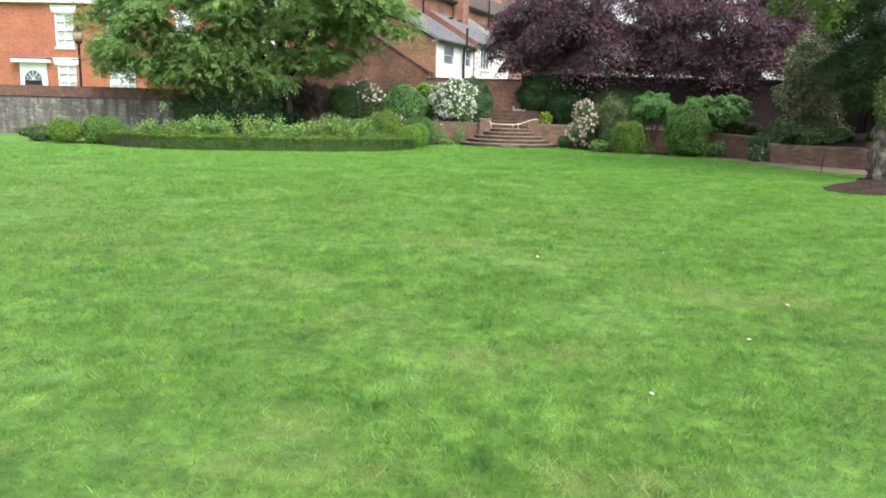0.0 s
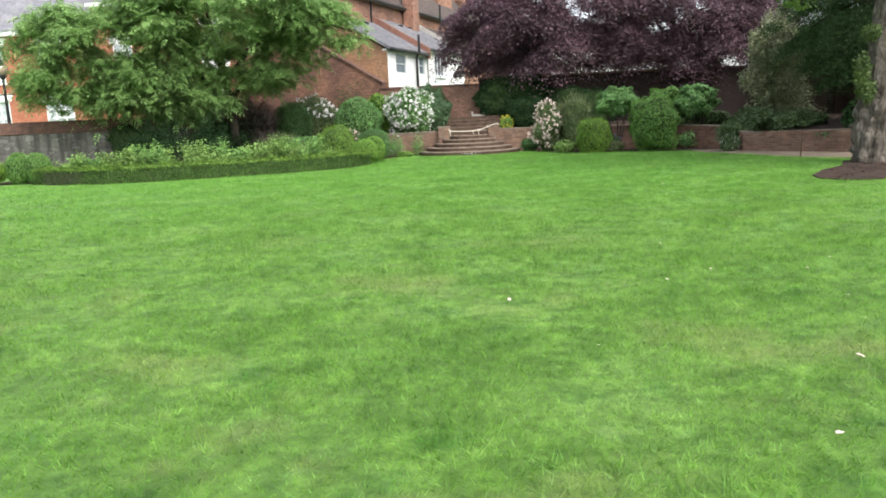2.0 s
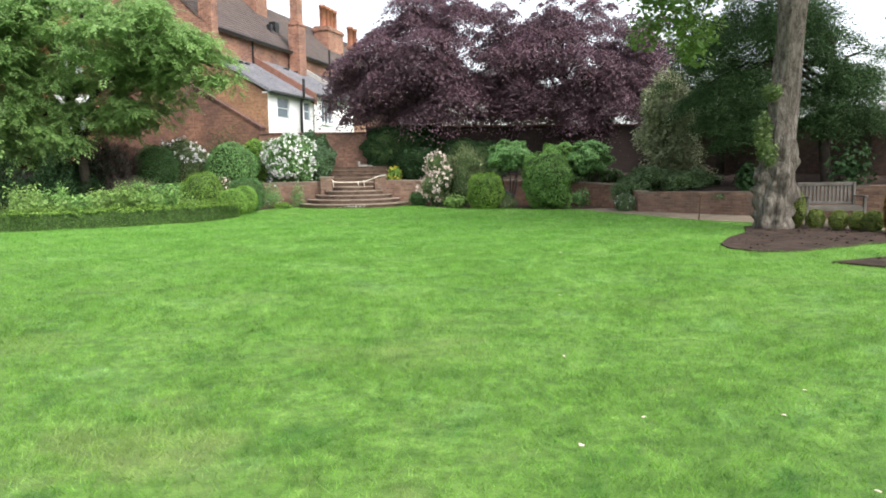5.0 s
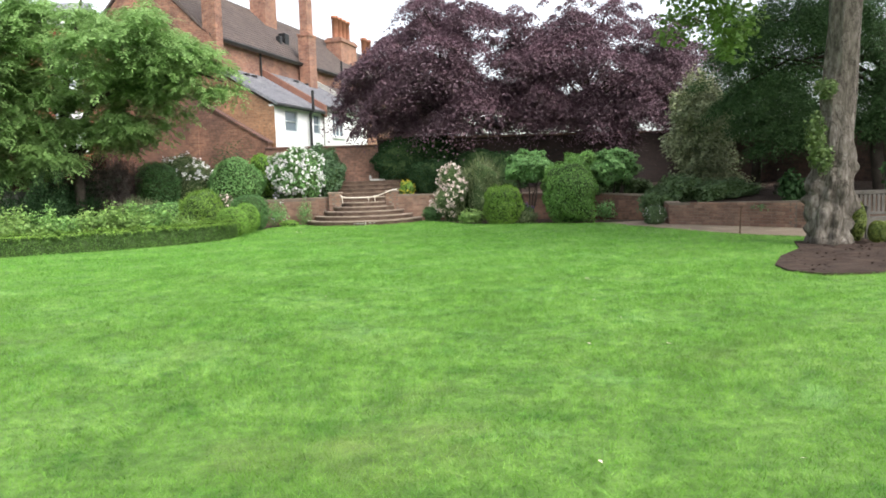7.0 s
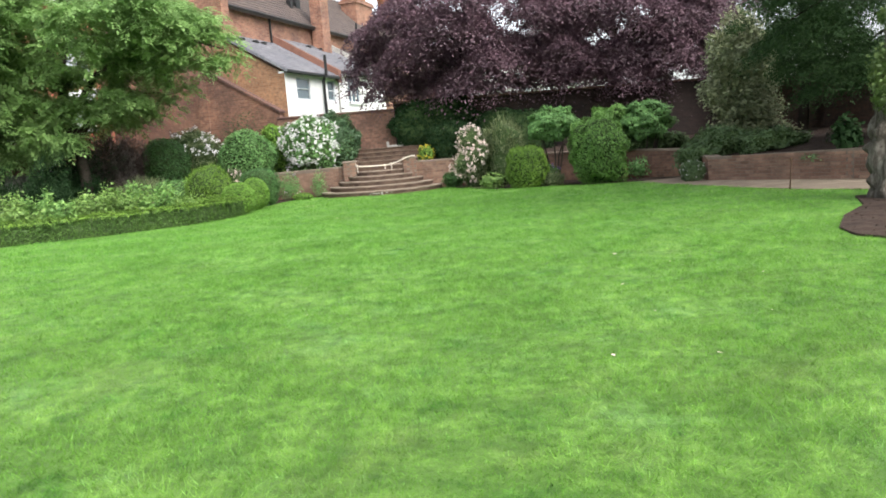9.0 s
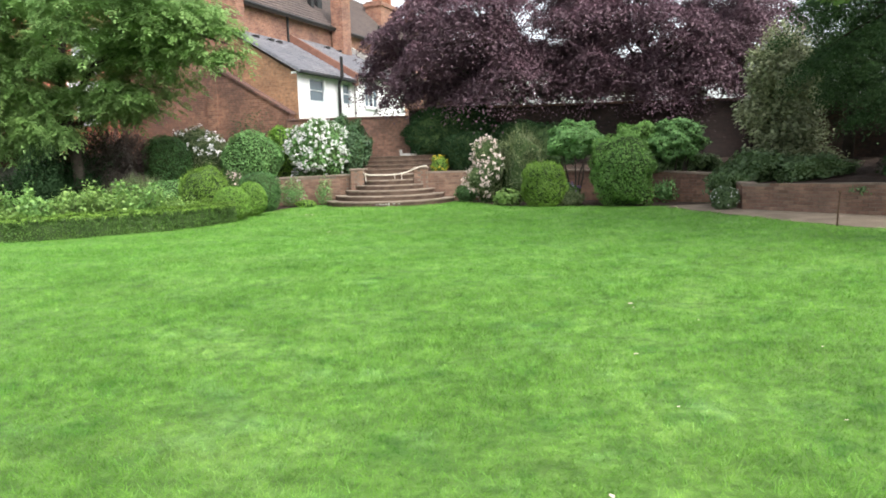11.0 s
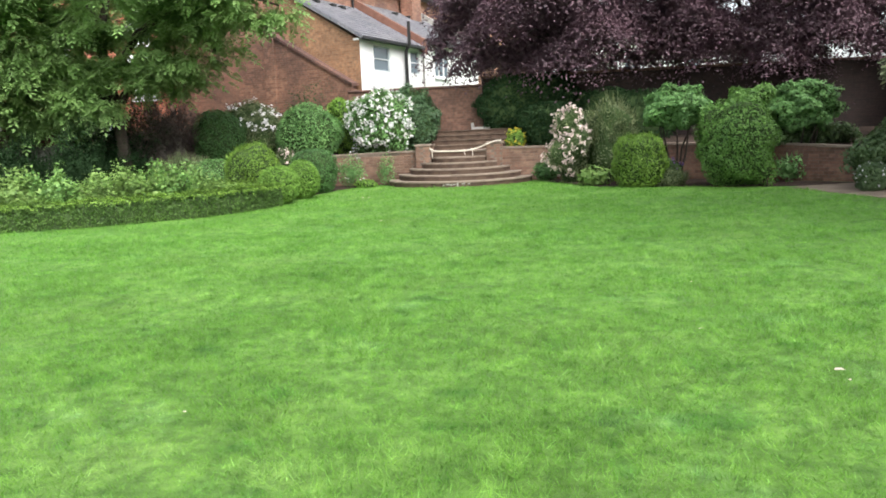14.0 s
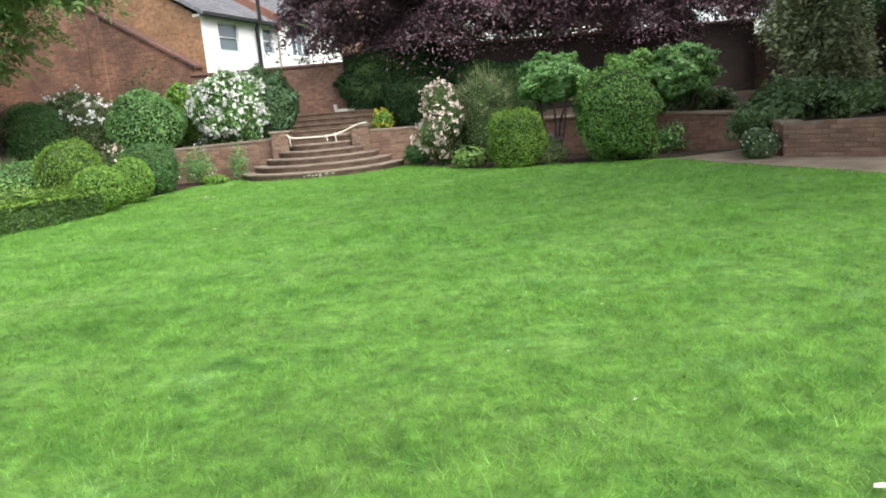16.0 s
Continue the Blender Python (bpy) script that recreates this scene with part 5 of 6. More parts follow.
def old_trunk():
    """A stout gnarled trunk with a flared, folded foot and burrs."""
    sides, rows = 84, 110
    z = np.concatenate((np.linspace(0, 1.5, 66), np.linspace(1.54, 8, 44)))
    a = np.linspace(0, 2 * np.pi, sides, endpoint=False)
    Z, A = np.meshgrid(z, a, indexing="ij")
    r = 0.29 - 0.003 * Z + 0.01 * np.exp(-Z / 0.3)
    # root lobes that run up the foot, with deep creases between them
    lobe = np.zeros_like(Z)
    for at, wide, high, size in ((3.35, 0.26, 1.3, 0.10), (3.95, 0.30, 1.0, 0.14), (4.6, 0.28, 1.7, 0.10), (5.3, 0.3, 1.2, 0.1), (0.2, 0.35, 1.1, 0.1), (1.3, 0.4, 1.3, 0.1), (2.4, 0.35, 1.2, 0.1)):
        d = (A - at - 0.12 * np.sin(3.1 * Z + at) + np.pi) % (2 * np.pi) - np.pi
        swell = 1 + 0.35 * np.sin(8.5 * Z + 3 * at) * np.exp(-((Z - 0.6) / 0.5) ** 2)
        lobe = np.maximum(lobe, size * swell * np.exp(-(d / wide) ** 2) / (1 + np.exp((Z - high) / 0.22)))
    # swollen burls that press on each other, crowded round the foot
    pick = np.random.default_rng(31)
    burr = np.zeros_like(Z)
    for k in range(58):
        at, up, wide = pick.uniform(0, 2 * np.pi), 1.9 * pick.random() ** 1.4, pick.uniform(0.07, 0.15)
        d = (A - at + np.pi) % (2 * np.pi) - np.pi
        burr = np.maximum(burr, pick.uniform(0.5, 1.0) * 0.17 * np.exp(-((d * 0.38) ** 2 + ((Z - up) * 0.75) ** 2) / wide ** 2))
    burr = burr * 1.0 / (1 + np.exp((Z - 1.6) / 0.25)) + 0.02 * np.sin(2.3 * Z + 2 * A) * np.sin(0.9 * Z + 1)
    bark = 0.004 * np.sin(17 * A + 1.5 * np.sin(2.0 * Z)) + 0.01 * np.sin(6 * A - 1.2 * Z) + 0.008 * np.sin(9 * A + 2.1 * Z)
    knot = 0.09 * np.exp(-((Z - 2.62) / 0.14) ** 2 - ((np.cos(A - 3.6) - 1) / 0.2) ** 2) + 0.05 * np.exp(-((Z - 3.5) / 0.12) ** 2 - ((np.cos(A - 4.3) - 1) / 0.15) ** 2)
    r = r + 0.55 * lobe + burr + bark + knot
    X = r * np.cos(A) + 0.035 + 0.07 * Z
    Y = r * np.sin(A) + 0.01 * Z
    V = np.stack((X, Y, Z), -1).reshape(-1, 3)
    i, j = np.meshgrid(np.arange(rows - 1), np.arange(sides), indexing="ij")
    F = np.stack((i * sides + j, i * sides + (j + 1) % sides, (i + 1) * sides + (j + 1) % sides, (i + 1) * sides + j), -1).reshape(-1, 4)
    return mesh_from("trunk", V, F, BARK, True)


# clumps 233: unseen high canopy, set eastward to shade the low wall and path
old = tree("old_lime_tree", "old tree with a thick gnarled grey trunk and leafy sprouts", 8.5, 21.9, 0, [(0, 0, 0, 0.4), (0.1, 0, 2, 0.3), (0.25, 0, 5, 0.25), (0.36, 0, 8, 0.2)],
           [(-1.1, 1.6, 4.2, 0.55), (-0.9, 1.8, 3.8, 0.4), (-1.5, 1.4, 5.0, 0.6), (-0.6, 1.6, 5.2, 0.6), (-1.4, 2.0, 4.9, 0.75), (-0.7, 2.2, 4.4, 0.6), (-2.0, 1.6, 5.4, 0.8), (-0.9, 1.2, 5.7, 0.8), (-1.7, 2.6, 4.4, 0.5)] + clumps(231, 26, (0.4, 1.0, 8.6), (3.6, 3.4, 2.0), 1.0, 7.0) + clumps(233, 20, (2.2, -1.2, 10.2), (5.5, 5.0, 2.4), 1.3, 8.2), L_TREE, BARK, 232, 0.14, 1000, 0.8, old_trunk(), bare=9)
rg = np.random.default_rng(77)
for cx, cy, cz, rx, rz, n in ((-0.22, -0.3, 2.75, 0.17, 0.16, 420), (-0.34, -0.2, 1.9, 0.16, 0.45, 900), (-0.25, -0.32, 1.55, 0.15, 0.25, 350)):
    P, N = shell(rg, n, (rx, rx, rz), 5, 0.1, 2.0, 0.5)
    part("sprout_tuft", mesh_from("sprout_tuft", *leaves(rg, P + np.array((cx, cy, cz)), N, 0.07, 0.6, 0.7), L_SPROUT), old, "tuft of fresh green sprouts")

# ---- bench ----


def bench(m):
    t = thing("garden_bench", "weathered grey wooden slatted garden bench before the low wall", "bench", m)
    w, d = 1.24, 0.5
    for x in (0.0, w - 0.06):
        part("leg", box_mesh("leg", (x, x + 0.06, -d, -d + 0.06, 0, 0.62), TEAK, 0.006), t)
        part("leg", box_mesh("leg", (x, x + 0.06, -0.06, 0.0, 0, 0.93), TEAK, 0.006), t)
        part("armrest", box_mesh("armrest", (x - 0.01, x + 0.07, -d - 0.04, -0.06, 0.622, 0.652), TEAK, 0.008), t)
        part("side_rail", box_mesh("side_rail", (x + 0.01, x + 0.05, -d + 0.06, -0.06, 0.33, 0.4), TEAK, 0.004), t)
    part("front_rail", box_mesh("front_rail", (0.06, w - 0.06, -d + 0.01, -d + 0.04, 0.33, 0.41), TEAK, 0.004), t)
    part("top_rail", box_mesh("top_rail", (0.06, w - 0.06, -0.05, -0.01, 0.85, 0.93), TEAK, 0.008), t)
    part("lower_rail", box_mesh("lower_rail", (0.06, w - 0.06, -0.05, -0.01, 0.46, 0.52), TEAK, 0.006), t)
    for i in range(6):
        y = -d + 0.03 + i * 0.08
        part("seat_slat", box_mesh("seat_slat", (0.0 + 0.061, w - 0.061, y, y + 0.062, 0.412, 0.434), TEAK, 0.004), t)
    n = 13
    for i in range(n):
        x = 0.1 + i * (w - 0.26) / (n - 1)
        part("back_slat", box_mesh("back_slat", (x, x + 0.055, -0.04, -0.02, 0.521, 0.849), TEAK, 0.003), t)
    return t


bench(pose(9.45, 22.55, 0.01, 0, 0, -8))
peg = thing("iron_peg", "thin rusty iron stake in the lawn's edge", "stake", pose(8.22, 24.55, 0, 0, 3, 0))
part("shaft", mesh_from("shaft", *tube([(0, 0, -0.03), (0, 0, 0.6)], (0.014, 0.012), 8), RUST), peg)
part("head", box_mesh("head", (-0.03, 0.03, -0.015, 0.015, 0.58, 0.62), RUST, 0.006), peg)
peg = copy_thing(peg, pose(9.0, 22.75, 0))

# ---- terrace houses ----


def window_set(parent, x0, x1, z0, z1, m, cols=2, rows=2, sash=WHITE_PAINT, sill=True, lintel=False, depth=0.1, pane=GLASS):
    """A window whose outer face is in the parent's local plane given by m: x along the wall, -y outwards, z up."""
    f = 0.055
    w = part("window", box_mesh("window", (x0, x1, depth - 0.01, depth + 0.02, z0, z1), pane), parent, "dark reflecting window panes", m)
    for name, b in (("window_frame", (x0, x0 + f, 0.03, depth, z0, z1)), ("window_frame", (x1 - f, x1, 0.03, depth, z0, z1)), ("window_frame", (x0 + f, x1 - f, 0.03, depth, z1 - f, z1)), ("window_frame", (x0 + f, x1 - f, 0.03, depth, z0, z0 + f))):
        part(name, box_mesh(name, b, sash, 0.004), w)
    for i in range(1, cols):
        x = x0 + (x1 - x0) * i / cols
        part("glazing_bar", box_mesh("glazing_bar", (x - 0.02, x + 0.02, 0.05, depth - 0.012, z0 + f, z1 - f), sash), w)
    for i in range(1, rows):
        z = z0 + (z1 - z0) * i / rows
        part("glazing_bar", box_mesh("glazing_bar", (x0 + f, x1 - f, 0.045, depth - 0.014, z - 0.02, z + 0.02), sash), w)
    if sill:
        part("sill", box_mesh("sill", (x0 - 0.06, x1 + 0.06, -0.06, 0.1, z0 - 0.09, z0 - 0.003), sash, 0.008), w)
    if lintel:
        part("lintel", prism_mesh("lintel", [(x0 - 0.12, z1 + 0.003), (x1 + 0.12, z1 + 0.003), (x1 + 0.26, z1 + 0.42), (x0 - 0.26, z1 + 0.42)], -0.03, 0.1, "y", sash), w)
    return w


def pierced_wall(name, parent, x0, x1, z0, z1, holes, thick, material, m, label=""):
    """A wall slab with rectangular openings that go through it: x along, 0..thick inwards."""
    xs = sorted({x0, x1, *[h[0] for h in holes], *[h[1] for h in holes]})
    zs = sorted({z0, z1, *[h[2] for h in holes], *[h[3] for h in holes]})
    inside = lambda a, b: any(h[0] < a < h[1] and h[2] < b < h[3] for h in holes)
    bm = bmesh.new()
    full = {(i, j) for i in range(len(xs) - 1) for j in range(len(zs) - 1) if not inside((xs[i] + xs[i + 1]) / 2, (zs[j] + zs[j + 1]) / 2)}
    v = {}

    def vert(i, j, y):
        if (i, j, y) not in v:
            v[i, j, y] = bm.verts.new((xs[i], y, zs[j]))
        return v[i, j, y]

    for i, j in full:
        bm.faces.new([vert(i, j, 0.0), vert(i + 1, j, 0.0), vert(i + 1, j + 1, 0.0), vert(i, j + 1, 0.0)])
        bm.faces.new([vert(i, j, thick), vert(i, j + 1, thick), vert(i + 1, j + 1, thick), vert(i + 1, j, thick)])
        for (di, dj), (p, q) in (((-1, 0), ((i, j), (i, j + 1))), ((1, 0), ((i + 1, j + 1), (i + 1, j))), ((0, -1), ((i + 1, j), (i, j))), ((0, 1), ((i, j + 1), (i + 1, j + 1)))):
            if (i + di, j + dj) not in full:
                bm.faces.new([vert(*p, 0.0), vert(*q, 0.0), vert(*q, thick), vert(*p, thick)])
    bmesh.ops.recalc_face_normals(bm, faces=bm.faces)
    return part(name, bm_mesh(name, bm, material), parent, label, m)


terrace = thing("terrace_houses", "row of old brick houses with white rear wings and slate roofs", "house", pose(-3.835, 39.29, 0, 0, 0, 69))
ID = pose(0, 0, 0)
# white wings, their fronts along local x at y = 0
win1 = [(0.85, 1.98, 3.68, 4.55), (3.43, 4.12, 3.72, 4.58)]
pierced_wall("white_wall", terrace, 0.0, 4.3, 0, 4.72, win1, 0.25, WHITE, ID, "white rendered wall")
win2 = [(5.42, 6.72, 3.7, 4.95)]
pierced_wall("white_wall", terrace, 4.304, 9.6, 0, 4.98, win2, 0.25, WHITE, ID, "white rendered wall")
for (a, b, c, d), cols in zip(win1 + win2, (1, 1, 3)):
    window_set(terrace, a, b, c, d, ID, cols, 2 if cols < 3 else 1, sash=CURTAIN if cols < 3 else WHITE_PAINT, sill=cols == 3)
part("gable_wall", prism_mesh("gable_wall", [(0.252, 0), (3.1, 0), (3.1, 6.5), (0.252, 4.78), (0.0, 4.62), (0.0, 4.63)][:4], 0.002, 0.26, "x", HOUSE_TAN), terrace, "tan brick gable wall")
part("gable_corner", box_mesh("gable_corner", (-0.004, 0.0, 0.0, 0.252, 0, 4.64), HOUSE_TAN), terrace)


def roof_slab(name, x0, x1, y0, z0, y1, z1, material, thick=0.1, label=""):
    m = Matrix.Translation((x0, y0, z0)) @ pose(0, 0, 0, math.degrees(math.atan2(z1 - z0, y1 - y0)), 0, 0)
    n = math.hypot(y1 - y0, z1 - z0)
    courses = max(3, int(n / 0.24))
    prof = [(0, 0), (n, 0), (n, thick)]
    for k in reversed(range(courses)):
        prof += [((k + 1) * n / courses - 0.001, thick), (k * n / courses, thick + 0.022)]
    # built upright, then laid down, so that the tile pattern follows the slope
    me = prism_mesh(name, [(-h, a) for a, h in prof], 0, x1 - x0, "x", material)
    return part(name, me, terrace, label, m @ pose(0, 0, 0, -90, 0, 0))


roof_slab("slate_roof", -0.12, 4.2, -0.18, 4.66, 3.0, 6.5, SLATE, label="grey slate lean-to roof")
roof_slab("slate_roof", 4.5, 9.5, -0.18, 4.92, 3.0, 6.76, SLATE, label="grey slate lean-to roof")
roof_slab("tile_roof", 9.7, 14.0, -0.18, 5.0, 3.0, 6.9, TILE, label="brown tiled lean-to roof")
part("party_wall", prism_mesh("party_wall", [(-0.2, 4.5), (3.0, 6.4), (3.0, 6.95), (-0.2, 5.05)], 4.2, 4.46, "x", RED_TILE), terrace, "red tiled party wall top")
part("party_wall", prism_mesh("party_wall", [(-0.2, 4.6), (3.0, 6.5), (3.0, 7.15), (-0.2, 5.2)], 9.5, 9.68, "x", STONE), terrace, "pale party wall edge")
part("gutter", mesh_from("gutter", *tube([(-0.1, -0.2, 4.68), (4.2, -0.2, 4.68)], (0.06, 0.06), 10), BLACK, True), terrace, "black gutter")
part("gutter", mesh_from("gutter", *tube([(4.5, -0.2, 4.95), (9.5, -0.2, 4.95)], (0.06, 0.06), 10), BLACK, True), terrace, "black gutter")
part("soil_pipe", mesh_from("soil_pipe", *tube([(2.88, -0.14, 0.5), (2.88, -0.14, 4.5), (2.92, -0.27, 4.75), (2.92, -0.27, 5.55)], (0.065, 0.065, 0.065, 0.065), 12), BLACK, True), terrace, "black soil pipe")
part("down_pipe", mesh_from("down_pipe", *tube([(4.36, -0.06, 0.5), (4.36, -0.06, 4.9)], (0.035, 0.035), 8), STONE, True), terrace, "thin grey down pipe")
# main range
part("main_wall", box_mesh("main_wall", (0.35, 26, 2.9, 3.2, 0, 7.7), HOUSE_RED), terrace, "upper red brick wall")
part("main_gable", prism_mesh("main_gable", [(2.9, 0), (9.3, 0), (9.3, 7.7), (6.1, 10.7), (2.9, 7.7)], 0.05, 0.346, "x", HOUSE_RED), terrace, "big red brick gable end")
part("far_gable", prism_mesh("far_gable", [(3.2, 0), (9.3, 0), (9.3, 7.7), (6.1, 10.7), (3.2, 7.9)], 25.7, 26, "x", HOUSE_RED), terrace)
roof_slab("main_roof", 0.0, 26.2, 2.65, 7.5, 6.1, 10.78, TILE, 0.12, "brown tiled main roof")
part("main_roof", prism_mesh("main_roof", [(6.12, 10.8), (9.6, 7.5), (9.6, 7.62), (6.12, 10.92)], 0.0, 26.2, "x", TILE), terrace, "brown tiled main roof")
part("eaves_gutter", mesh_from("eaves_gutter", *tube([(0.3, 2.62, 7.62), (26, 2.62, 7.62)], (0.07, 0.07), 10), BLACK, True), terrace, "black eaves gutter")
part("down_pipe", mesh_from("down_pipe", *tube([(4.0, 2.84, 6.5), (4.0, 2.84, 7.6)], (0.05, 0.05), 8), BLACK, True), terrace, "black down pipe")
part("vent_pipe", mesh_from("vent_pipe", *tube([(11.6, 2.2, 6.2), (11.6, 2.2, 8.3)], (0.06, 0.06), 8), BLACK, True), terrace, "black vent pipe")


def chimney(x, y, z0, z1, wx, wy, pots=0, waist=True):
    bm = bmesh.new()
    if waist:
        zc = z0 + (z1 - z0) * 0.52
        add_box(bm, x, x + wx, y, y + wy, z0, zc)
        add_box(bm, x - 0.04, x + wx + 0.04, y - 0.04, y + wy + 0.04, zc + 0.002, zc + 0.12)
        add_box(bm, x + 0.1, x + wx - 0.1, y + 0.08, y + wy - 0.08, zc + 0.122, z1)
    else:
        add_box(bm, x, x + wx, y, y + wy, z0, z1)
        add_box(bm, x - 0.08, x + wx + 0.08, y - 0.08, y + wy + 0.08, z1 - 0.28, z1 - 0.1)
    c = part("chimney", bm_mesh("chimney", bm, HOUSE_RED), terrace, "red brick chimney stack")
    for k in range(pots):
        px = x + wx * (k + 0.5) / pots
        part("chimney_pot", mesh_from("chimney_pot", *tube([(px, y + wy / 2, z1), (px, y + wy / 2, z1 + 1.15), (px, y + wy / 2, z1 + 1.16), (px, y + wy / 2, z1 + 1.35), (px, y + wy / 2, z1 + 1.352)], (0.2, 0.2, 0.24, 0.24, 0.02), 10), TERRACOTTA), c, "terracotta pot")
    return c


chimney(0.0, 2.5, 6.4, 12.0, 0.5, 0.62, waist=False)
chimney(7.7, 2.2, 6.2, 11.6, 0.8, 0.6)
chimney(8.4, 5.0, 9.3, 13.0, 1.2, 0.9, waist=False)
chimney(15.9, 4.1, 8.4, 10.6, 2.4, 1.0, 4, waist=False)
chimney(21.5, 4.6, 8.8, 10.3, 1.6, 0.9, 2, waist=False)
part("roof_light", box_mesh("roof_light", (8.3, 8.75, 3.85, 4.25, 8.75, 9.4), BLACK, 0.02), terrace, "small dark roof light")
part("roof_light", box_mesh("roof_light", (7.5, 7.75, 3.7, 3.95, 8.65, 9.1), BLACK, 0.02), terrace, "small dark roof light")
for x in (0.9, 1.9, 2.5, 6.4, 7.6):
    part("roof_vent", box_mesh("roof_vent", (x, x + 0.22, 2.3, 2.6, 6.25 + (0.26 if x > 4 else 0), 6.36 + (0.26 if x > 4 else 0)), BLACK, 0.01), terrace)
# lower yard wall with a raking top before the gable
yard = thing("yard_wall", "red brick yard wall with a sloping dark coping before the gable", "wall", pose(-3.835, 39.29, 0, 0, 0, 69), kind="structure")
part("yard_brickwork", prism_mesh("yard_brickwork", [(0.15, 0), (9.35, 0), (9.35, 6.2), (5.4, 6.2), (0.15, 3.15)], -0.4, -0.08, "x", YARD_BRICK), yard)
part("raking_coping", prism_mesh("raking_coping", [(0.1, 3.13), (5.4, 6.21), (5.4, 6.3), (0.1, 3.22)], -0.46, -0.04, "x", WALL_TOP), yard, "dark sloping coping")
part("buttress", box_mesh("buttress", (-0.5, -0.402, 3.3, 3.75, 0, 5.0), YARD_BRICK), yard)

# ---- orange brick houses beyond the stone wall ----


def street_house(x0, x1, y, windows, doors, top, name_label, deep=8.0, sides=HOUSE_ORANGE):
    t = thing("town_house", name_label, "house", pose(x0, y, 0))
    w = x1 - x0
    holes = [(a - x0, b - x0, c, d) for a, b, c, d, *_ in windows]
    pierced_wall("front_wall", t, 0, w, 0, top, holes, 0.3, HOUSE_ORANGE, ID, "orange brick front")
    part("back_wall", box_mesh("back_wall", (0, w, deep - 0.3, deep, 0, top), HOUSE_ORANGE), t)
    part("side_wall", box_mesh("side_wall", (0, 0.3, 0.302, deep - 0.302, 0, top), sides), t)
    part("side_wall", box_mesh("side_wall", (w - 0.3, w, 0.302, deep - 0.302, 0, top), sides), t)
    part("cornice", box_mesh("cornice", (-0.15, w + 0.15, -0.3, 0.3, top + 0.003, top + 0.22), WHITE_PAINT, 0.03), t, "white painted cornice")
    part("roof", prism_mesh("roof", [(-0.3, top + 0.225), (deep + 0.3, top + 0.225), (deep / 2, top + 0.4 * deep)], -0.15, w + 0.15, "x", SLATE), t, "grey slate roof")
    for (a, b, c, d, *kind), h in zip(windows, holes):
        window_set(t, h[0], h[1], h[2], h[3], ID, *(kind or (2, 4)), sash=WHITE_PAINT, lintel=True, depth=0.16, pane=CURTAIN)
    for a, b, z in doors:
        d = part("doorcase", box_mesh("doorcase", (a - x0, b - x0, -0.12, -0.003, 0.5, z - 0.12), WHITE_PAINT, 0.01), t, "white painted doorcase")
        part("hood_lead", box_mesh("hood_lead", (a - x0 - 0.34, b - x0 + 0.34, -0.54, -0.003, z + 0.104, z + 0.19), SLATE, 0.02), d, "grey lead covering")
        part("door_hood", box_mesh("door_hood", (a - x0 - 0.3, b - x0 + 0.3, -0.5, -0.003, z - 0.115, z + 0.1), WHITE_PAINT, 0.02), d, "projecting white hood")
        c = (a + b) / 2 - x0
        fan = [(c + 0.55 * math.cos(q), z - 1.1 + 0.55 * math.sin(q)) for q in np.linspace(0, math.pi, 15)]
        part("fanlight", prism_mesh("fanlight", fan, -0.13, -0.124, "y", GLASS), d, "half-round fanlight")
        for q in np.linspace(0.4, math.pi - 0.4, 5):
            part("fanlight_bar", prism_mesh("fanlight_bar", [(c - 0.015, z - 1.1), (c + 0.015, z - 1.1), (c + 0.54 * math.cos(q) + 0.015, z - 1.1 + 0.54 * math.sin(q)), (c + 0.54 * math.cos(q) - 0.015, z - 1.1 + 0.54 * math.sin(q))], -0.138, -0.132, "y", WHITE_PAINT), d)
        part("door_leaf", box_mesh("door_leaf", (c - 0.55, c + 0.55, -0.135, -0.124, 0.5, z - 1.12), BLACK), d, "dark painted door")
    return t


street_house(-40, -21.6, 46, [(-27.1, -25.95, 4.5, 6.5), (-27.1, -25.95, 1.6, 3.5), (-23.9, -22.3, 1.6, 3.35, 3, 4), (-23.9, -22.7, 4.5, 6.5)], [(-29.4, -27.75, 3.7)], 7.0, "orange brick town house with white sash windows")
street_house(-21.0, -15.2, 46.6, [(-18.5, -17.5, 1.4, 2.9), (-20.0, -18.9, 4.9, 6.4)], [], 8.4, "orange brick town house with white sash windows")
# last house: sides in darker brown brick, their shadow put into the colour
street_house(-14.6, -11.25, 40.0, [(-12.45, -11.5, 3.1, 4.25, 3, 4), (-12.45, -11.5, 5.0, 6.2, 3, 4), (-14.2, -13.3, 1.5, 2.6)], [], 8.0, "narrow orange brick house end with white sash windows", 1.0, YARD_BRICK)
lamp = thing("street_lamp", "black iron street lamp with a round glass lantern", "lamp", pose(-18.45, 34, 0))
part("post", mesh_from("post", *tube([(0, 0, 0), (0, 0, 0.9), (0, 0, 0.95), (0, 0, 3.7)], (0.11, 0.1, 0.07, 0.045), 12), BLACK, True), lamp)
part("ladder_bar", mesh_from("ladder_bar", *tube([(-0.4, 0, 3.1), (0.4, 0, 3.1)], (0.022, 0.022), 8), BLACK), lamp)
globe = part("lantern", mesh_from("lantern", *core((0.22, 0.22, 0.25), 3, 0.0, 2.0, 1.0), LANTERN, True), lamp, "round glass lantern", pose(0, 0, 4.05))
part("lantern_cage", mesh_from("lantern_cage", *tube([(0, 0, -0.36), (0, 0, -0.2), (0, 0, -0.19)], (0.05, 0.17, 0.02), 12), BLACK), globe)
part("lantern_cap", mesh_from("lantern_cap", *tube([(0, 0, 0.2), (0, 0, 0.32), (0, 0, 0.36), (0, 0, 0.56)], (0.2, 0.1, 0.05, 0.01), 12), BLACK), globe)


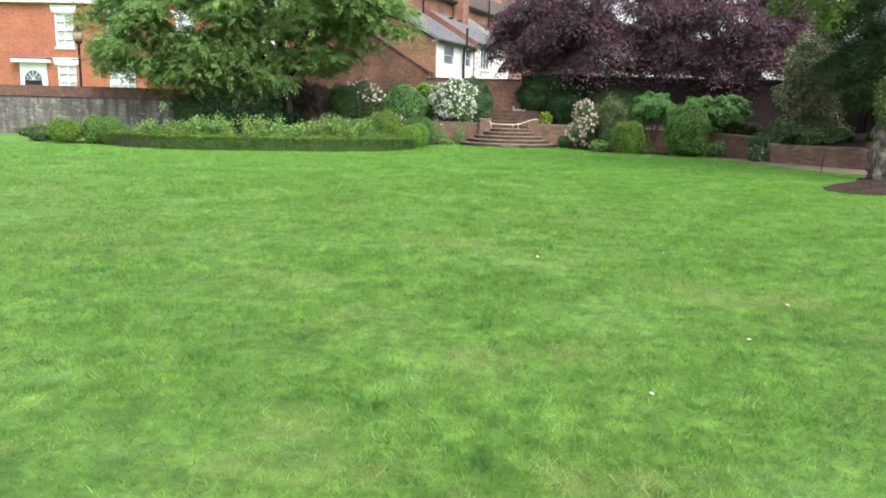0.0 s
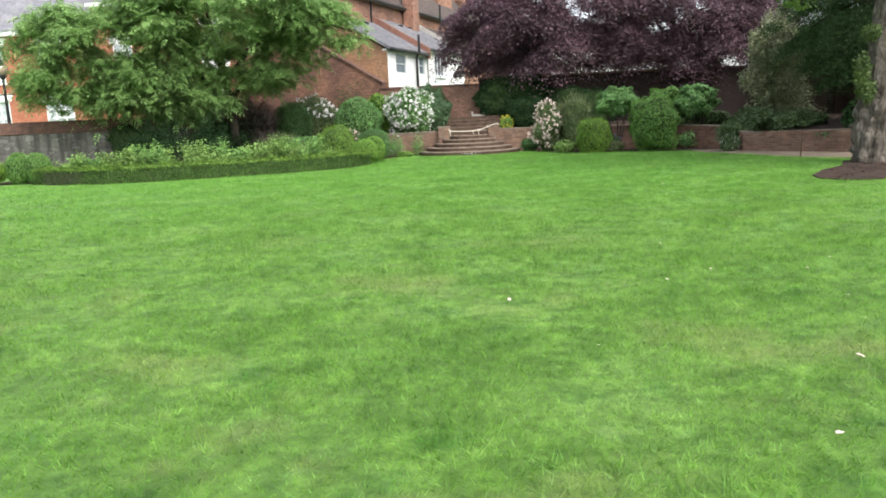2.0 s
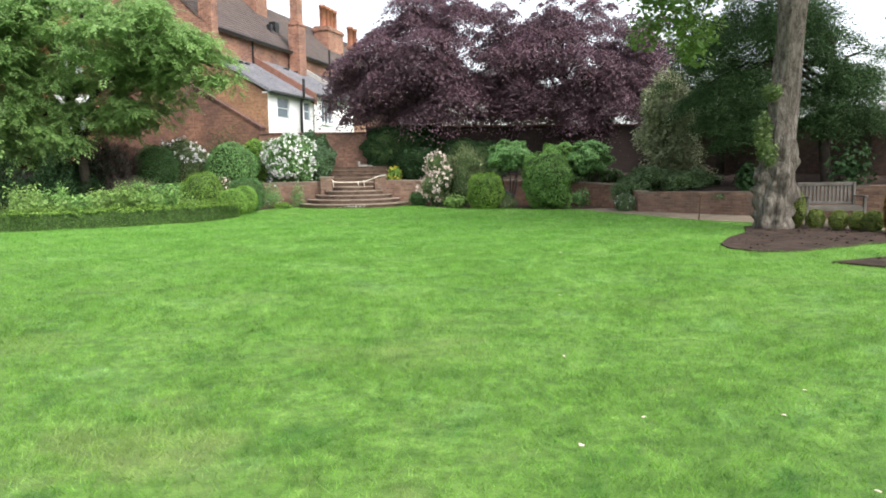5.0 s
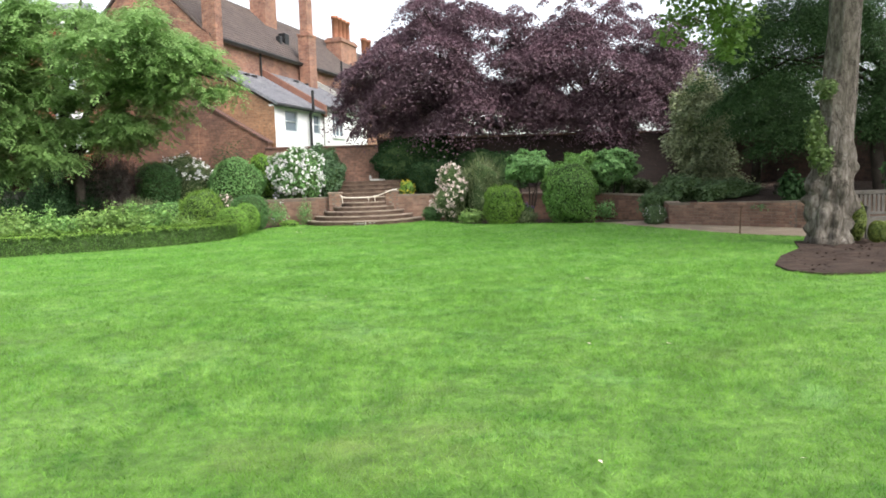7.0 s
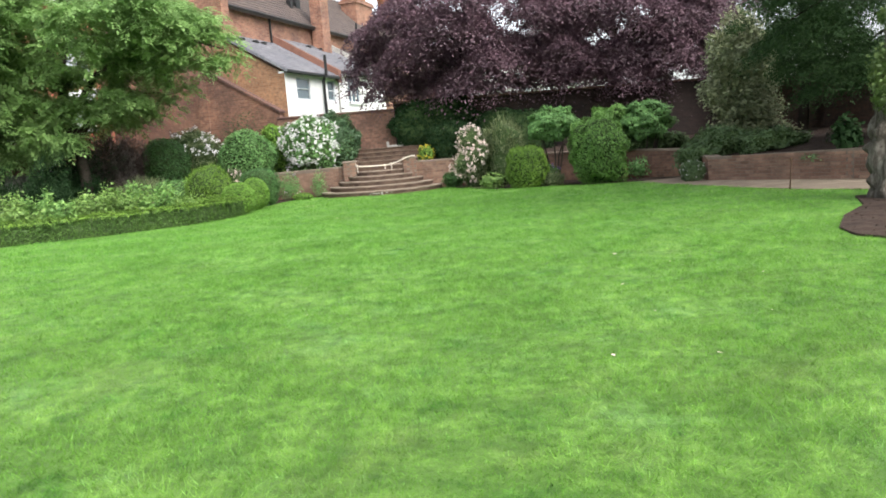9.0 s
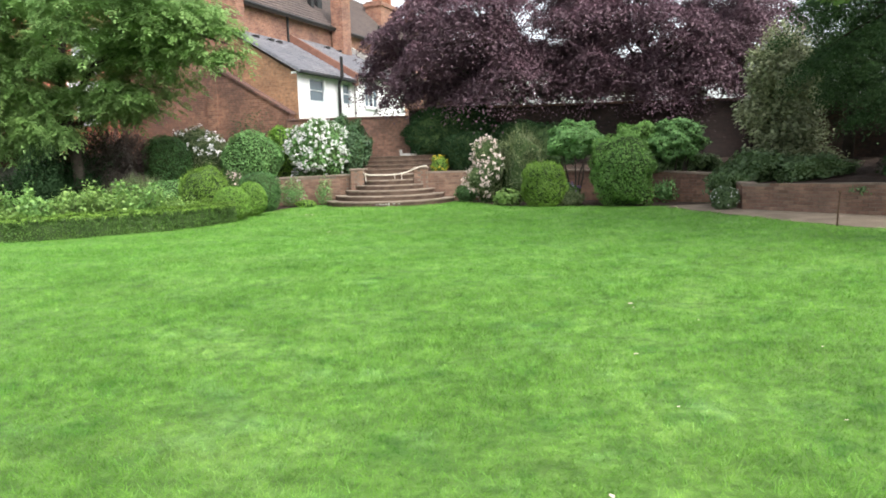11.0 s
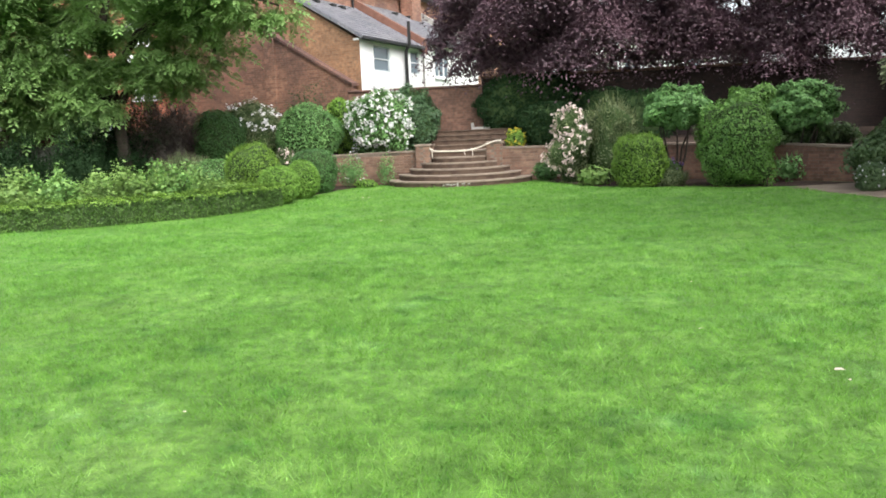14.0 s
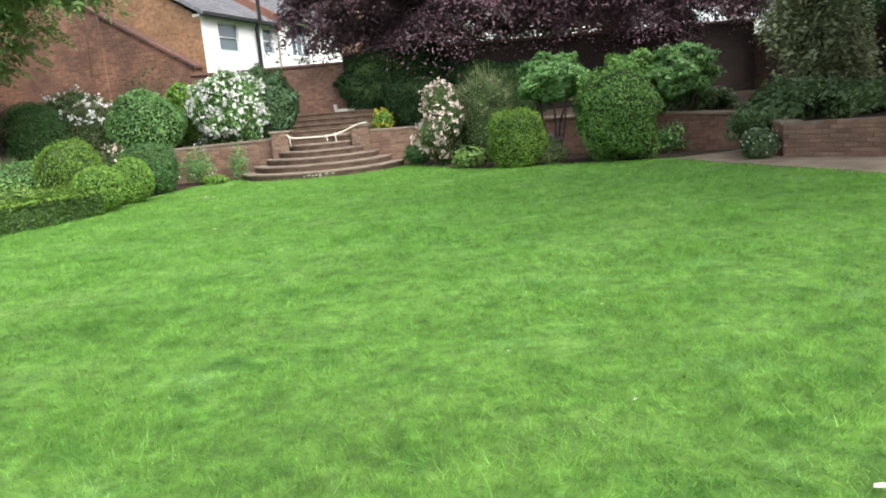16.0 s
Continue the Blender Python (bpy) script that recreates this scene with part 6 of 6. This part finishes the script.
def far_house(x, y, w, d, h, roof, wall_mat, roof_mat, label):
    t = thing("far_house", label, "house", pose(x, y, 0))
    part("wall", box_mesh("wall", (0, w, 0, d, 0, h), wall_mat), t)
    part("roof", prism_mesh("roof", [(-0.3, h + 0.003), (w + 0.3, h + 0.003), (w / 2, h + roof)], -0.3, d + 0.3, "y", roof_mat), t)
    for k in range(2):
        window_set(t, w * (0.22 + 0.42 * k), w * (0.22 + 0.42 * k) + 0.9, h - 1.6, h - 0.4, pose(0, -0.16, 0), 2, 2)
    return t


far_house(23.6, 41, 2.3, 5, 3.3, 0.75, WHITE, SLATE, "small white gabled house beyond the garden wall")
far_house(6, 62, 9, 8, 6.5, 3.0, WHITE, SLATE, "pale house half hidden behind the purple trees")

# ---- fallen petals and leaves on the lawn ----
litter = mesh_from("fallen_petal", np.array([(-0.035, 0, 0.0), (-0.01, -0.022, 0.008), (0.03, -0.008, 0.012), (0.036, 0.012, 0.004), (0.0, 0.024, 0.012), (-0.028, 0.016, 0.006)]), [(0, 1, 2, 3, 4, 5)], PETAL_P)
rng = random.Random(9)
SPOTS = [(-0.04, 10.58, 0.62), (1.18, 11.04, 0.6), (2.19, 10.41, 0.6), (1.64, 9.19, 0.62), (2.33, 11.29, 0.5), (2.45, 12.52, 0.4), (2.69, 11.67, 0.4), (1.61, 11.37, 0.35), (2.75, 14.85, 0.55), (2.15, 14.98, 0.45), (-3.25, 15.25, 0.45), (3.48, 15.71, 0.4), (2.73, 15.97, 0.4), (3.16, 18.65, 0.72), (2.78, 17.01, 0.5), (-0.18, 18.05, 0.4), (3.52, 17.93, 0.45), (2.65, 19.49, 0.4), (2.22, 20.26, 0.35), (2.92, 20.96, 0.3), (-2.1, 30.84, 1.1), (-1.95, 30.8, 0.9), (-0.76, 26.12, 1.0), (1.1, 8.31, 0.6), (0.35, 7.36, 0.5)]
SPOTS += [(rng.uniform(-6, 7), rng.uniform(9, 30), rng.uniform(0.25, 0.4)) for _ in range(22)]
for x, y, size in SPOTS:
    solid("fallen_petal", "pale fallen petal lying on the grass", "petal", litter, pose(x, y - 0.055, 0.024, rng.uniform(-15, 15), rng.uniform(-15, 15), rng.uniform(0, 360)) @ Matrix.Scale(size, 4), "fallen petals")

# ---- bricks of the garden walls ----
for t, length, h0, h1 in BRICKWORK:
    row = 0
    while 0.01 + row * 0.075 + 0.065 < max(h0, h1) - 0.05:
        z = 0.01 + row * 0.075
        x = 0.0 if row % 2 else -0.1125
        while x < length - 0.02:
            a, b = max(x, 0) + 0.005, min(x + 0.215, length)
            if b - a > 0.09 and z + 0.065 < h0 + (h1 - h0) * a / length - 0.05:
                full = b - a > 0.18
                part("brick", BRICK_FULL if full else BRICK_HALF, t, m=pose((a + b) / 2, rng.uniform(-0.003, 0.003), z))
            x += 0.225
        row += 1
for p, w, d in PIERS:
    for row in range(14):
        z = 0.01 + row * 0.075
        for k in range(2):
            part("brick", BRICK_FULL if (row + k) % 2 == 0 else BRICK_HALF, p, m=pose(0.11 + k * 0.21 if (row % 2) == 0 else 0.06 + 0.0 + k * 0.26, 0, z))
        for k in range(3):
            part("brick", BRICK_FULL, p, m=pose(0, 0.13 + 0.235 * k + (0.03 if row % 2 else 0), z, 0, 0, -90))
            part("brick", BRICK_FULL, p, m=pose(w, 0.13 + 0.235 * k + (0.03 if row % 2 else 0), z, 0, 0, 90))
